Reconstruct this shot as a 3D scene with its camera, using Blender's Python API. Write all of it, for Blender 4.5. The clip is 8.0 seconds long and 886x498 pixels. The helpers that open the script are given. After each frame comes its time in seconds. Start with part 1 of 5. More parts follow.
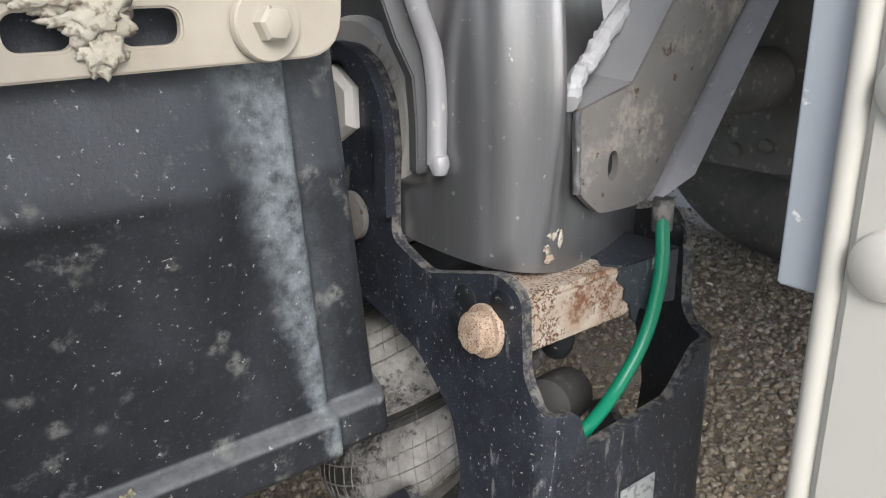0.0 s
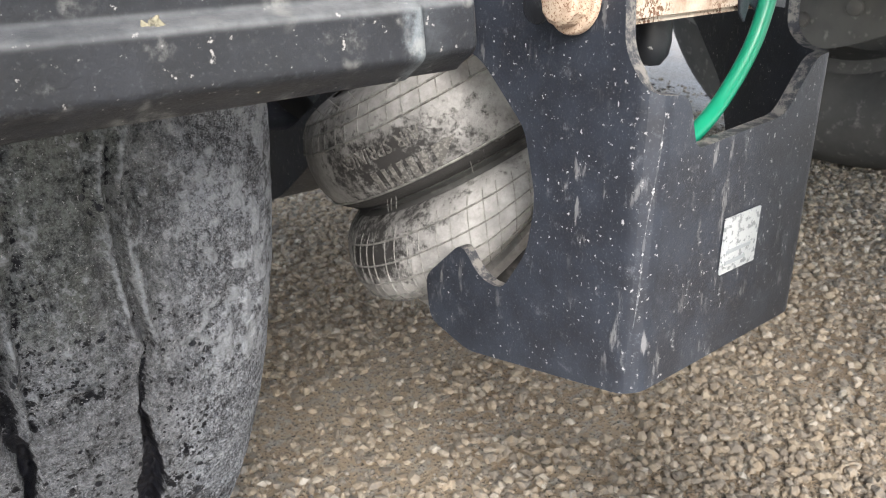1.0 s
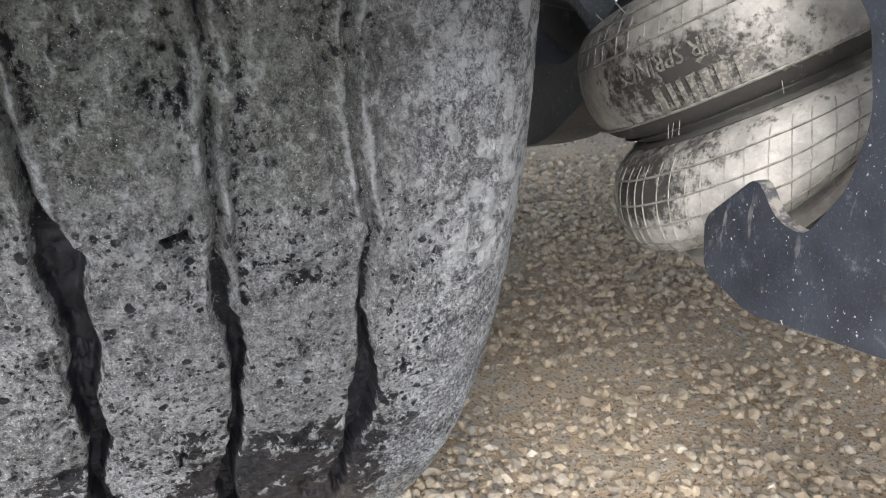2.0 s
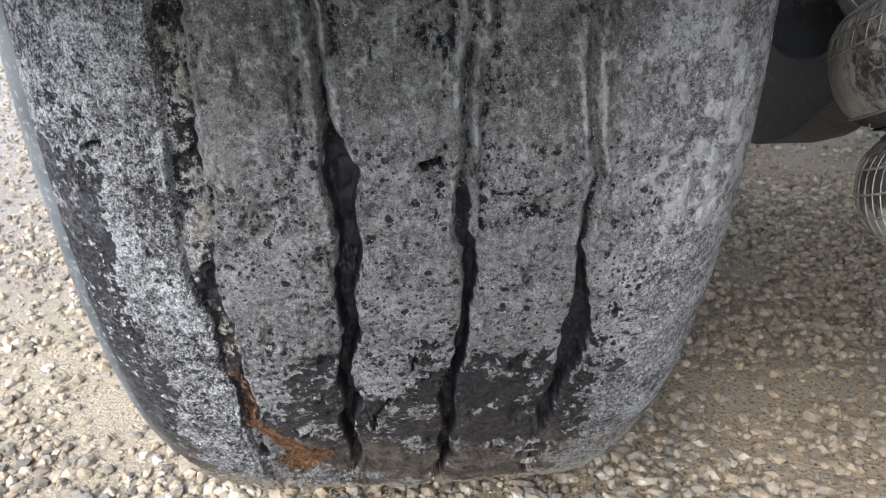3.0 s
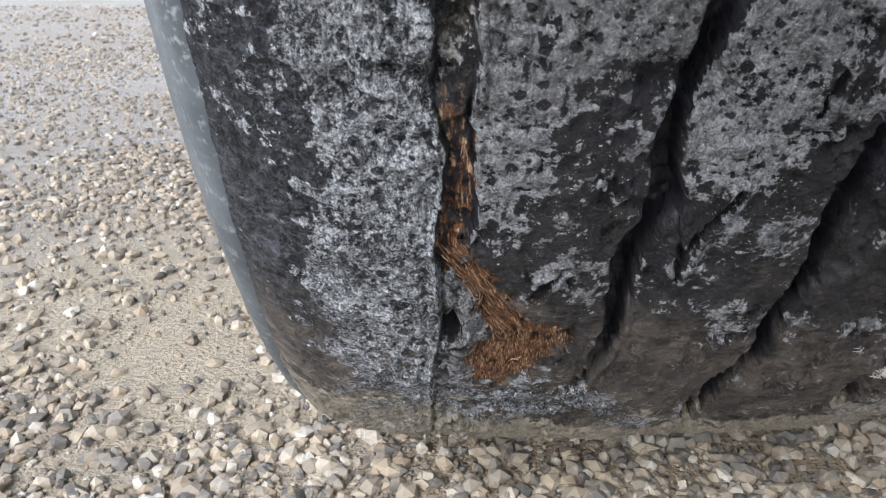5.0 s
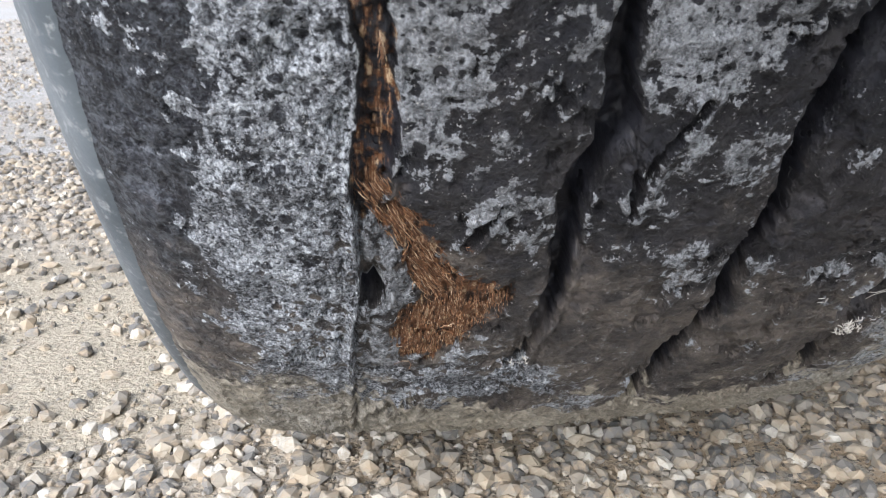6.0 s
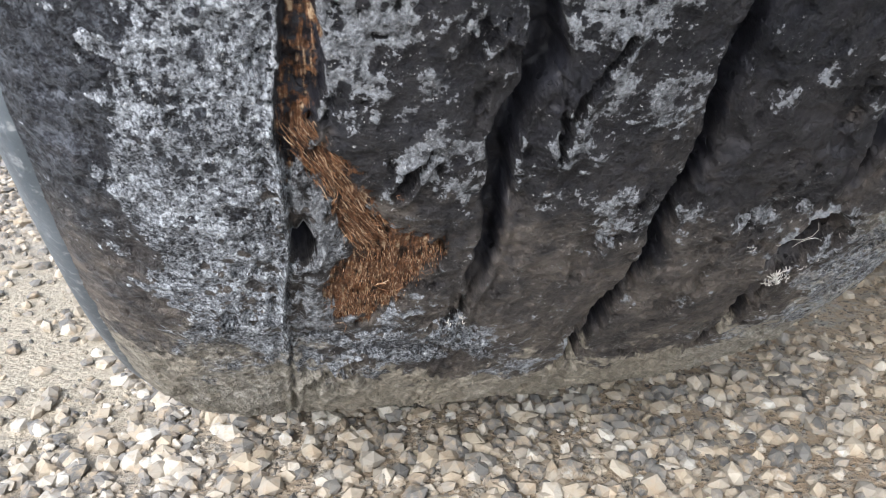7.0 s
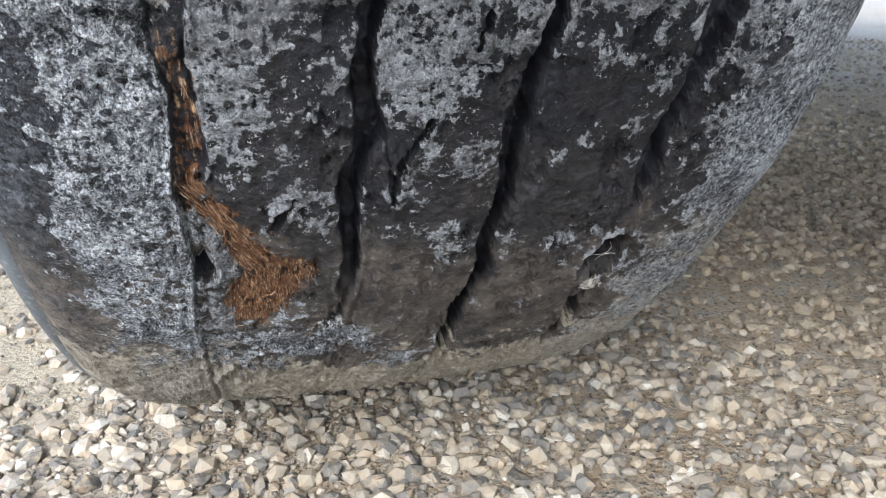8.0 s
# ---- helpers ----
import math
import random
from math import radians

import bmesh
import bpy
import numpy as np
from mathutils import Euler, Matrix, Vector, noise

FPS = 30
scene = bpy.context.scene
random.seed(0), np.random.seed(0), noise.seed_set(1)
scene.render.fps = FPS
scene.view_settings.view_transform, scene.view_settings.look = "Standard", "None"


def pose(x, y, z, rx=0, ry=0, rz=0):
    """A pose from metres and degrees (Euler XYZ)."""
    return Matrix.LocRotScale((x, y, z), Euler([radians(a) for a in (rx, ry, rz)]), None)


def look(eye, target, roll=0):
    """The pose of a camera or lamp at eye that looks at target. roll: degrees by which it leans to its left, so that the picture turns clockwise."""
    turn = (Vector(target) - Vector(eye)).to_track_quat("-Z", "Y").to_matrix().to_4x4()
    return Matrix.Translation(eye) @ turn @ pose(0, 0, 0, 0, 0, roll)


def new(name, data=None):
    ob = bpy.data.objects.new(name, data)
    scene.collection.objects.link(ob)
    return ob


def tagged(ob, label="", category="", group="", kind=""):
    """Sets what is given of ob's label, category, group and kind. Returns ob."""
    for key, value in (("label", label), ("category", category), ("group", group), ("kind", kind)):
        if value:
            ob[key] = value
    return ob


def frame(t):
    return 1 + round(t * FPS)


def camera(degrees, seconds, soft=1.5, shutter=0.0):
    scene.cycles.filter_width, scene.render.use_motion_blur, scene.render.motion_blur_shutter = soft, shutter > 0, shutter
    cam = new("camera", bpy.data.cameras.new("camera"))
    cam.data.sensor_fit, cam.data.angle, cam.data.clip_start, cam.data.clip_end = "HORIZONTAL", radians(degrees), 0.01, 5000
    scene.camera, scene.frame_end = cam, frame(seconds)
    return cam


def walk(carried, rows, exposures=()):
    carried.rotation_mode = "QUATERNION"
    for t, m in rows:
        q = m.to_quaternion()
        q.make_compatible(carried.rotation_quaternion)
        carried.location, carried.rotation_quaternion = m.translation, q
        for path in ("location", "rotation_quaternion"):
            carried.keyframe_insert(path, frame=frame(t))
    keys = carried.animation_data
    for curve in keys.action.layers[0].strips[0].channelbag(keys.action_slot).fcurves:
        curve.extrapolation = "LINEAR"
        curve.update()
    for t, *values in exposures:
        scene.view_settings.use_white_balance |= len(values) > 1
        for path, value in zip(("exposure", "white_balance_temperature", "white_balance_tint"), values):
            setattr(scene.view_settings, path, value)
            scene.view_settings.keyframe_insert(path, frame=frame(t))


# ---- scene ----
cam = camera(56.0, 8.0, soft=1.0)
cam.data.dof.use_dof, cam.data.dof.focus_distance, cam.data.dof.aperture_fstop = True, 0.31, 46.0
PATH = [
    (0, (-0.0141, -0.8907, 0.7380), (1.2007, 0.5658, 0.1020), -0.3),
    (0.5, (0.0141, -0.8681, 0.6810), (1.2252, 0.5555, -0.0320), -0.2),
    (0.7, (0.0058, -0.8646, 0.6440), (1.1513, 0.4848, -0.0464), -0.2),
    (0.9, (-0.0233, -0.8561, 0.6080), (1.1735, 0.5622, -0.1380), -0.5),
    (1, (-0.0237, -0.8431, 0.5910), (1.1682, 0.5745, -0.1640), -0.3),
    (1.2, (-0.0305, -0.8093, 0.5533), (1.0904, 0.5449, -0.1677), -0.3),
    (1.5, (-0.0096, -0.7848, 0.5300), (1.1110, 0.6876, -0.2280), 0.1),
    (1.7, (0.0017, -0.7846, 0.5338), (0.9231, 0.7135, -0.1852), 0.1),
    (2, (0.0035, -0.8025, 0.5290), (0.6619, 0.9274, -0.2290), -0.2),
    (2.2, (-0.0012, -0.8162, 0.5260), (0.4889, 0.9686, -0.2320), -0.1),
    (3.3, (-0.0058, -0.8651, 0.5050), (0.0556, 0.9943, -0.2290), -0.3),
    (3.5, (-0.0101, -0.8708, 0.4800), (0.0304, 0.9906, -0.2510), -0.1),
    (3.8, (-0.0339, -0.8688, 0.4111), (-0.0130, 0.9015, -0.2786), 0.2),
    (4, (-0.0659, -0.8469, 0.3840), (-0.0463, 1.0176, -0.3380), 0.2),
    (4.2, (-0.0974, -0.8172, 0.3660), (-0.0786, 1.0514, -0.3480), 0.3),
    (5.3, (-0.0978, -0.6530, 0.3290), (0.0119, 1.2299, -0.3360), -0.1),
    (5.5, (-0.0958, -0.6521, 0.3210), (0.0640, 1.2312, -0.3330), 0.1),
    (6, (-0.0973, -0.6440, 0.3040), (0.1622, 1.2320, -0.3390), 0.1),
    (6.5, (-0.0974, -0.6450, 0.2920), (0.2397, 1.2200, -0.3480), 0.0),
    (7, (-0.0945, -0.6461, 0.2900), (0.2991, 1.2068, -0.3520), -0.1),
    (7.5, (-0.0974, -0.6450, 0.2930), (0.3386, 1.1977, -0.3520), -0.2),
    (8, (-0.0744, -0.7223, 0.3240), (0.4048, 1.1041, -0.3350), -0.1),
]
EXPOSURES = [(0.0, 1.17, 6500, 10), (0.5, 1.62, 6560, 10), (1.0, 2.2, 6680, 10), (2.0, 2.42, 6680, 10), (3.5, 1.85, 6540, 10), (4.0, 1.66, 6520, 10), (5.5, 1.82, 6300, 10), (6.5, 2.12, 6280, 10), (8.0, 2.08, 6250, 8)]
walk(cam, [(t, look(eye, target, roll)) for t, eye, target, roll in PATH], EXPOSURES)

# ---- world, sun, exposure ----
world = bpy.data.worlds.new("overcast_sky")
scene.world = world
world.use_nodes = True
wn = world.node_tree
sky = wn.nodes.new("ShaderNodeTexSky")
sky.sky_type = "NISHITA"
sky.sun_disc = False
sky.sun_elevation, sky.sun_rotation = radians(40), radians(-150)
sky.air_density, sky.dust_density = 1.0, 1.6
hsv = wn.nodes.new("ShaderNodeHueSaturation")
hsv.inputs["Saturation"].default_value = 0.55
wn.links.new(sky.outputs[0], hsv.inputs["Color"])
wn.links.new(hsv.outputs[0], wn.nodes["Background"].inputs["Color"])
wn.nodes["Background"].inputs["Strength"].default_value = 0.15
sun = new("sun", bpy.data.lights.new("sun", "SUN"))
sun.data.energy, sun.data.angle, sun.data.color = 1.2, radians(25), (1.0, 0.985, 0.965)
sun.matrix_world = look((-1.7, -3.0, 2.6), (0.1, -0.2, 0.3))


# ---- materials ----
def material(name, rough=0.6, metal=0.0):
    m = bpy.data.materials.new(name)
    m.use_nodes = True
    b = m.node_tree.nodes["Principled BSDF"]
    b.inputs["Roughness"].default_value, b.inputs["Metallic"].default_value = rough, metal
    return m, m.node_tree, b


def tex(nt, scale, detail=6.0, rough=0.6, stretch=None):
    co = nt.nodes.new("ShaderNodeTexCoord")
    n = nt.nodes.new("ShaderNodeTexNoise")
    n.inputs["Scale"].default_value, n.inputs["Detail"].default_value, n.inputs["Roughness"].default_value = scale, detail, rough
    if stretch:
        mp = nt.nodes.new("ShaderNodeMapping")
        mp.inputs["Scale"].default_value = stretch
        nt.links.new(co.outputs["Object"], mp.inputs["Vector"])
        nt.links.new(mp.outputs[0], n.inputs["Vector"])
    else:
        nt.links.new(co.outputs["Object"], n.inputs["Vector"])
    return n.outputs["Fac"]


def step(nt, value, low, high):
    r = nt.nodes.new("ShaderNodeMapRange")
    r.interpolation_type = "SMOOTHSTEP"
    r.inputs["From Min"].default_value, r.inputs["From Max"].default_value = low, high
    nt.links.new(value, r.inputs["Value"])
    return r.outputs["Result"]


def mix(nt, fac, a, b):
    m = nt.nodes.new("ShaderNodeMix")
    m.data_type = "RGBA"
    if isinstance(fac, float):
        m.inputs["Factor"].default_value = fac
    else:
        nt.links.new(fac, m.inputs["Factor"])
    for sock, v in ((m.inputs[6], a), (m.inputs[7], b)):
        if isinstance(v, tuple):
            sock.default_value = (*v, 1)
        else:
            nt.links.new(v, sock)
    return m.outputs[2]


def math2(nt, op, a, b):
    m = nt.nodes.new("ShaderNodeMath")
    m.operation = op
    for sock, v in zip(m.inputs, (a, b)):
        if isinstance(v, float):
            sock.default_value = v
        else:
            nt.links.new(v, sock)
    return m.outputs[0]


def relief(nt, b, height, strength=0.4, distance=0.001):
    n = nt.nodes.new("ShaderNodeBump")
    n.inputs["Strength"].default_value, n.inputs["Distance"].default_value = strength, distance
    nt.links.new(height, n.inputs["Height"])
    nt.links.new(n.outputs[0], b.inputs["Normal"])


def spotted(name, base, spots, spot_scale, low, high, rough=0.5, metal=0.0, second=None, bump=0.3, fine=None, scratched=False, streaked=False):
    """A surface with a base colour mottled at large scale and flecked with a second colour at small scale."""
    m, nt, b = material(name, rough, metal)
    big = tex(nt, spot_scale * 0.12, 5)
    col = mix(nt, step(nt, big, 0.3, 0.7), base, second or tuple(c * 1.5 for c in base))
    if fine:
        col = mix(nt, step(nt, tex(nt, spot_scale * 0.3, 8, 0.75), fine[1], fine[2]), col, fine[0])
    if streaked:
        run = tex(nt, 85, 5, 0.6, (1.0, 1.0, 0.06))
        col = mix(nt, math2(nt, "MULTIPLY", step(nt, run, 0.40, 0.62), 0.35), tuple(c * 0.85 for c in base), col)
    fleck = step(nt, tex(nt, spot_scale, 4, 0.6), low, high)
    if scratched:
        fleck = math2(nt, "MULTIPLY", fleck, math2(nt, "ADD", 0.35, math2(nt, "MULTIPLY", step(nt, tex(nt, spot_scale * 0.05, 4), 0.34, 0.56), 0.65)))
        run = step(nt, tex(nt, spot_scale * 0.36, 6, 0.65, (1.0, 1.0, 0.30)), 0.585, 0.68)
        run = math2(nt, "MULTIPLY", run, step(nt, tex(nt, spot_scale * 0.045, 4), 0.39, 0.60))
        fleck = math2(nt, "MAXIMUM", fleck, math2(nt, "MULTIPLY", run, 0.35))
    if scratched:
        col = mix(nt, math2(nt, "MULTIPLY", step(nt, tex(nt, 750, 4, 0.7), 0.54, 0.74), 0.6), col, (0.09, 0.095, 0.105))
    col = mix(nt, fleck, col, spots)
    nt.links.new(col, b.inputs["Base Color"])
    relief(nt, b, tex(nt, spot_scale * 2.0, 6, 0.7), bump, 0.0006)
    return m


BLACK_STEEL = spotted("black_coated_steel", (0.017, 0.019, 0.025), (0.36, 0.355, 0.35), 400, 0.635, 0.70, 0.38, 0.0, (0.027, 0.032, 0.043), 0.25, ((0.12, 0.125, 0.138), 0.56, 0.79), True)
BLACK_PLASTIC = spotted("dusty_black_plastic", (0.009, 0.010, 0.012), (0.26, 0.25, 0.24), 190, 0.645, 0.71, 0.5, 0.0, (0.018, 0.020, 0.025), 0.3, ((0.10, 0.105, 0.11), 0.56, 0.78))
SILVER = spotted("silver_painted_steel", (0.30, 0.30, 0.31), (0.55, 0.54, 0.53), 170, 0.66, 0.72, 0.30, 0.8, (0.40, 0.40, 0.41), 0.12, ((0.16, 0.155, 0.15), 0.60, 0.85), streaked=True)
# silver lightened in colour for sky light that the upper flange does not get
LIT_SILVER = spotted("lit_silver_paint", (0.47, 0.475, 0.49), (0.60, 0.57, 0.52), 100, 0.62, 0.74, 0.4, 0.1, (0.55, 0.555, 0.57), 0.15, ((0.16, 0.15, 0.14), 0.62, 0.85))
BRIGHT_EDGE = spotted("worn_silver_paint", (0.42, 0.42, 0.435), (0.56, 0.55, 0.53), 130, 0.60, 0.72, 0.42, 0.3, (0.33, 0.33, 0.345), 0.25, ((0.18, 0.175, 0.17), 0.60, 0.82))
MUDDY_SILVER = spotted("muddy_silver_steel", (0.15, 0.145, 0.14), (0.10, 0.06, 0.035), 90, 0.62, 0.70, 0.6, 0.25, (0.22, 0.21, 0.20), 0.4, ((0.42, 0.38, 0.33), 0.50, 0.70))
WHITE_PAINT = spotted("off_white_paint", (0.42, 0.405, 0.36), (0.26, 0.23, 0.19), 70, 0.72, 0.85, 0.65, 0.0, (0.48, 0.465, 0.415), 0.1)
OLIVE_PAINT = spotted("pale_olive_paint", (0.25, 0.25, 0.185), (0.16, 0.155, 0.115), 60, 0.72, 0.85, 0.5, 0.0, (0.30, 0.30, 0.23), 0.1)
GREY_PAINT = spotted("blue_grey_paint", (0.30, 0.33, 0.36), (0.66, 0.66, 0.64), 60, 0.68, 0.74, 0.5, 0.0, (0.36, 0.39, 0.42), 0.15)
RUST, nt, b = material("rusty_cream_steel", 0.75)
col = mix(nt, step(nt, tex(nt, 60, 7, 0.7), 0.3, 0.7), (0.46, 0.41, 0.34), (0.34, 0.255, 0.19))
dots = math2(nt, "MULTIPLY", step(nt, tex(nt, 620, 4, 0.6), 0.50, 0.56), step(nt, tex(nt, 34, 5, 0.6), 0.40, 0.56))
col = mix(nt, dots, col, (0.10, 0.045, 0.02))
patch = math2(nt, "MULTIPLY", step(nt, tex(nt, 24, 6, 0.65), 0.50, 0.60), step(nt, tex(nt, 160, 7, 0.7), 0.36, 0.58))
nt.links.new(mix(nt, patch, col, (0.15, 0.066, 0.032)), b.inputs["Base Color"])
relief(nt, b, tex(nt, 500, 6, 0.7), 0.5, 0.0008)
BOLT = spotted("sandy_bolt_paint", (0.36, 0.255, 0.185), (0.19, 0.11, 0.065), 1000, 0.52, 0.62, 0.7, 0.0, (0.48, 0.38, 0.29), 0.5)
BEIGE = spotted("dirty_beige_steel", (0.34, 0.30, 0.245), (0.15, 0.12, 0.09), 160, 0.66, 0.76, 0.6, 0.0, (0.42, 0.38, 0.32), 0.3)
DRIED_MUD = spotted("dried_mud", (0.44, 0.40, 0.33), (0.26, 0.22, 0.17), 320, 0.5, 0.65, 0.95, 0.0, (0.52, 0.48, 0.41), 1.0)
CLAY = spotted("yellowish_clay", (0.27, 0.245, 0.17), (0.12, 0.11, 0.085), 300, 0.45, 0.6, 0.95, 0.0, (0.36, 0.33, 0.25), 1.0)
PALE_STEEL = spotted("pale_cast_steel", (0.52, 0.505, 0.475), (0.26, 0.24, 0.21), 90, 0.64, 0.78, 0.6, 0.0, (0.60, 0.585, 0.55), 0.35)
DARK_RUBBER = spotted("dark_dusty_rubber", (0.03, 0.03, 0.031), (0.16, 0.155, 0.145), 40, 0.55, 0.75, 0.75, 0.0, (0.07, 0.068, 0.065), 0.3)
DARK_STEEL = spotted("dark_steel", (0.055, 0.055, 0.056), (0.22, 0.21, 0.20), 45, 0.58, 0.70, 0.55, 0.1, (0.11, 0.108, 0.104), 0.3)
STICKER = spotted("scuffed_silver_label", (0.36, 0.375, 0.375), (0.22, 0.23, 0.235), 260, 0.52, 0.60, 0.5, 0.1, (0.44, 0.455, 0.455), 0.2)
HOSE, nt, b = material("green_hose", 0.35)
b.inputs["Base Color"].default_value = (0.004, 0.20, 0.108, 1)
WORN_PRINT, nt, b = material("worn_moulding", 0.85)
nt.links.new(mix(nt, step(nt, tex(nt, 420, 5, 0.7), 0.45, 0.6), (0.085, 0.081, 0.075), (0.20, 0.19, 0.175)), b.inputs["Base Color"])
INK, nt, b = material("dark_print", 0.6)
b.inputs["Base Color"].default_value = (0.30, 0.32, 0.33, 1)


CHIPPED, nt, b = material("chipped_steel_edge", 0.6)
col = mix(nt, step(nt, tex(nt, 150, 7, 0.75), 0.44, 0.58), (0.026, 0.028, 0.034), (0.15, 0.140, 0.128))
nt.links.new(col, b.inputs["Base Color"])

# mudguard plastic with a chalky band down its inner border
GUARD, nt, b = material("chalky_black_plastic", 0.48)
b.inputs["Specular IOR Level"].default_value = 0.5
co = nt.nodes.new("ShaderNodeTexCoord")
sep = nt.nodes.new("ShaderNodeSeparateXYZ")
nt.links.new(co.outputs["Object"], sep.inputs[0])
rise = math2(nt, "SUBTRACT", sep.outputs["Z"], 0.57)
inner = math2(nt, "SUBTRACT", math2(nt, "SUBTRACT", 0.1465, math2(nt, "MULTIPLY", rise, 0.08)), sep.outputs["X"])
frays = math2(nt, "MULTIPLY", math2(nt, "SUBTRACT", tex(nt, 70, 7, 0.7), 0.5), 0.020)
across = math2(nt, "DIVIDE", math2(nt, "ADD", inner, frays), math2(nt, "ADD", 0.010, math2(nt, "MULTIPLY", rise, 0.15)))
band = math2(nt, "MULTIPLY", step(nt, inner, -0.0010, 0.0012), math2(nt, "SUBTRACT", 1.0, step(nt, across, 0.45, 1.25)))
fringe = math2(nt, "MULTIPLY", step(nt, math2(nt, "ADD", inner, frays), -0.016, 0.0), 0.22)
band = math2(nt, "MAXIMUM", band, math2(nt, "MULTIPLY", fringe, math2(nt, "SUBTRACT", 1.0, step(nt, inner, -0.0010, 0.0012))))
# above the step: dust, plus sky light on the tilted field put into the colour
upper_dust_light = step(nt, math2(nt, "SUBTRACT", sep.outputs["Z"], math2(nt, "SUBTRACT", 0.668, math2(nt, "MULTIPLY", sep.outputs["X"], 0.02))), -0.003, 0.004)
haze = step(nt, tex(nt, 16, 7, 0.65), 0.45, 0.8)
base = mix(nt, step(nt, tex(nt, 40, 6, 0.7), 0.3, 0.75), (0.007, 0.008, 0.011), (0.016, 0.018, 0.024))
col = mix(nt, math2(nt, "MULTIPLY", math2(nt, "ADD", haze, math2(nt, "MULTIPLY", upper_dust_light, 1.1)), 0.28), base, (0.085, 0.095, 0.11))
col = mix(nt, math2(nt, "MULTIPLY", band, math2(nt, "MULTIPLY", step(nt, tex(nt, 130, 7, 0.75), 0.25, 0.70), 0.8)), col, (0.25, 0.28, 0.30))
ridge = math2(nt, "SUBTRACT", 1.0, step(nt, math2(nt, "ABSOLUTE", math2(nt, "SUBTRACT", sep.outputs["Z"], 0.5640), 0.0), 0.0008, 0.0035))
col = mix(nt, math2(nt, "MULTIPLY", ridge, math2(nt, "ADD", 0.35, math2(nt, "MULTIPLY", step(nt, tex(nt, 90, 6, 0.7), 0.3, 0.7), 0.4))), col, (0.19, 0.195, 0.20))
smear = math2(nt, "MULTIPLY", step(nt, tex(nt, 85, 6, 0.62), 0.58, 0.70), step(nt, tex(nt, 300, 6, 0.7), 0.38, 0.62))
col = mix(nt, math2(nt, "MULTIPLY", smear, 0.5), col, (0.19, 0.19, 0.182))
col = mix(nt, math2(nt, "MULTIPLY", step(nt, tex(nt, 620, 4, 0.7), 0.54, 0.74), 0.5), col, (0.065, 0.069, 0.078))
dots = math2(nt, "MULTIPLY", step(nt, tex(nt, 46, 2, 0.5), 0.62, 0.70), step(nt, tex(nt, 260, 6, 0.7), 0.34, 0.60))
col = mix(nt, math2(nt, "MULTIPLY", dots, 0.65), col, (0.21, 0.21, 0.20))
col = mix(nt, step(nt, tex(nt, 300, 5, 0.65), 0.635, 0.70), col, (0.30, 0.29, 0.28))
nt.links.new(col, b.inputs["Base Color"])
relief(nt, b, tex(nt, 400, 6, 0.7), 0.5, 0.0008)


# ---- mesh helpers ----
def mesh_object(name, bm, mat, smooth=False, angle=None):
    me = bpy.data.meshes.new(name)
    if smooth:
        for f in bm.faces:
            f.smooth = True
        if angle:
            for e in bm.edges:
                if len(e.link_faces) == 2 and e.calc_face_angle(0) > radians(angle):
                    e.smooth = False
    bm.to_mesh(me)
    bm.free()
    me.materials.append(mat)
    return new(name, me)


def thing(name, at, label, category, group=""):
    ob = new(name)
    ob.location = at
    ob.empty_display_size = 0.05
    return tagged(ob, label, category, group)


def part(name, bm, mat, parent, label="", smooth=True, angle=35):
    ob = mesh_object(name, bm, mat, smooth, angle)
    hang(ob, parent)
    return tagged(ob, label)


def hang(ob, parent):
    bpy.context.view_layer.update()
    ob.parent = parent
    ob.matrix_parent_inverse = parent.matrix_world.inverted()


def raw(name, verts, faces, mat, smooth=True):
    me = bpy.data.meshes.new(name)
    me.vertices.add(len(verts))
    me.vertices.foreach_set("co", np.asarray(verts, np.float32).ravel())
    faces = np.asarray(faces, np.int32)
    n = faces.shape[1]
    me.loops.add(faces.size)
    me.loops.foreach_set("vertex_index", faces.ravel())
    me.polygons.add(len(faces))
    me.polygons.foreach_set("loop_start", np.arange(0, faces.size, n, dtype=np.int32))
    me.polygons.foreach_set("use_smooth", np.full(len(faces), smooth))
    me.update(calc_edges=True)
    me.validate()
    me.materials.append(mat)
    return new(name, me)


def bevel(bm, width, segments=2):
    sharp = [e for e in bm.edges if len(e.link_faces) == 2 and e.calc_face_angle(0) > radians(30)]
    bmesh.ops.bevel(bm, geom=sharp, offset=width, segments=segments, affect="EDGES", clamp_overlap=True)
    return bm


def box(x0, x1, y0, y1, z0, z1, soft=0.002):
    bm = bmesh.new()
    bmesh.ops.create_cube(bm, size=1)
    for v in bm.verts:
        v.co = ((x0 + x1) / 2 + v.co.x * (x1 - x0), (y0 + y1) / 2 + v.co.y * (y1 - y0), (z0 + z1) / 2 + v.co.z * (z1 - z0))
    return bevel(bm, soft)


def smooth_outline(points, radius, n=4):
    """Rounds the corners of a closed outline."""
    out = []
    k = len(points)
    for i, p in enumerate(points):
        p, a, b = Vector(p), Vector(points[i - 1]), Vector(points[(i + 1) % k])
        r = min(radius, (a - p).length * 0.45, (b - p).length * 0.45)
        s, e = p + (a - p).normalized() * r, p + (b - p).normalized() * r
        for j in range(n + 1):
            t = j / n
            out.append(s * (1 - t) ** 2 + p * 2 * t * (1 - t) + e * t * t)
    return out


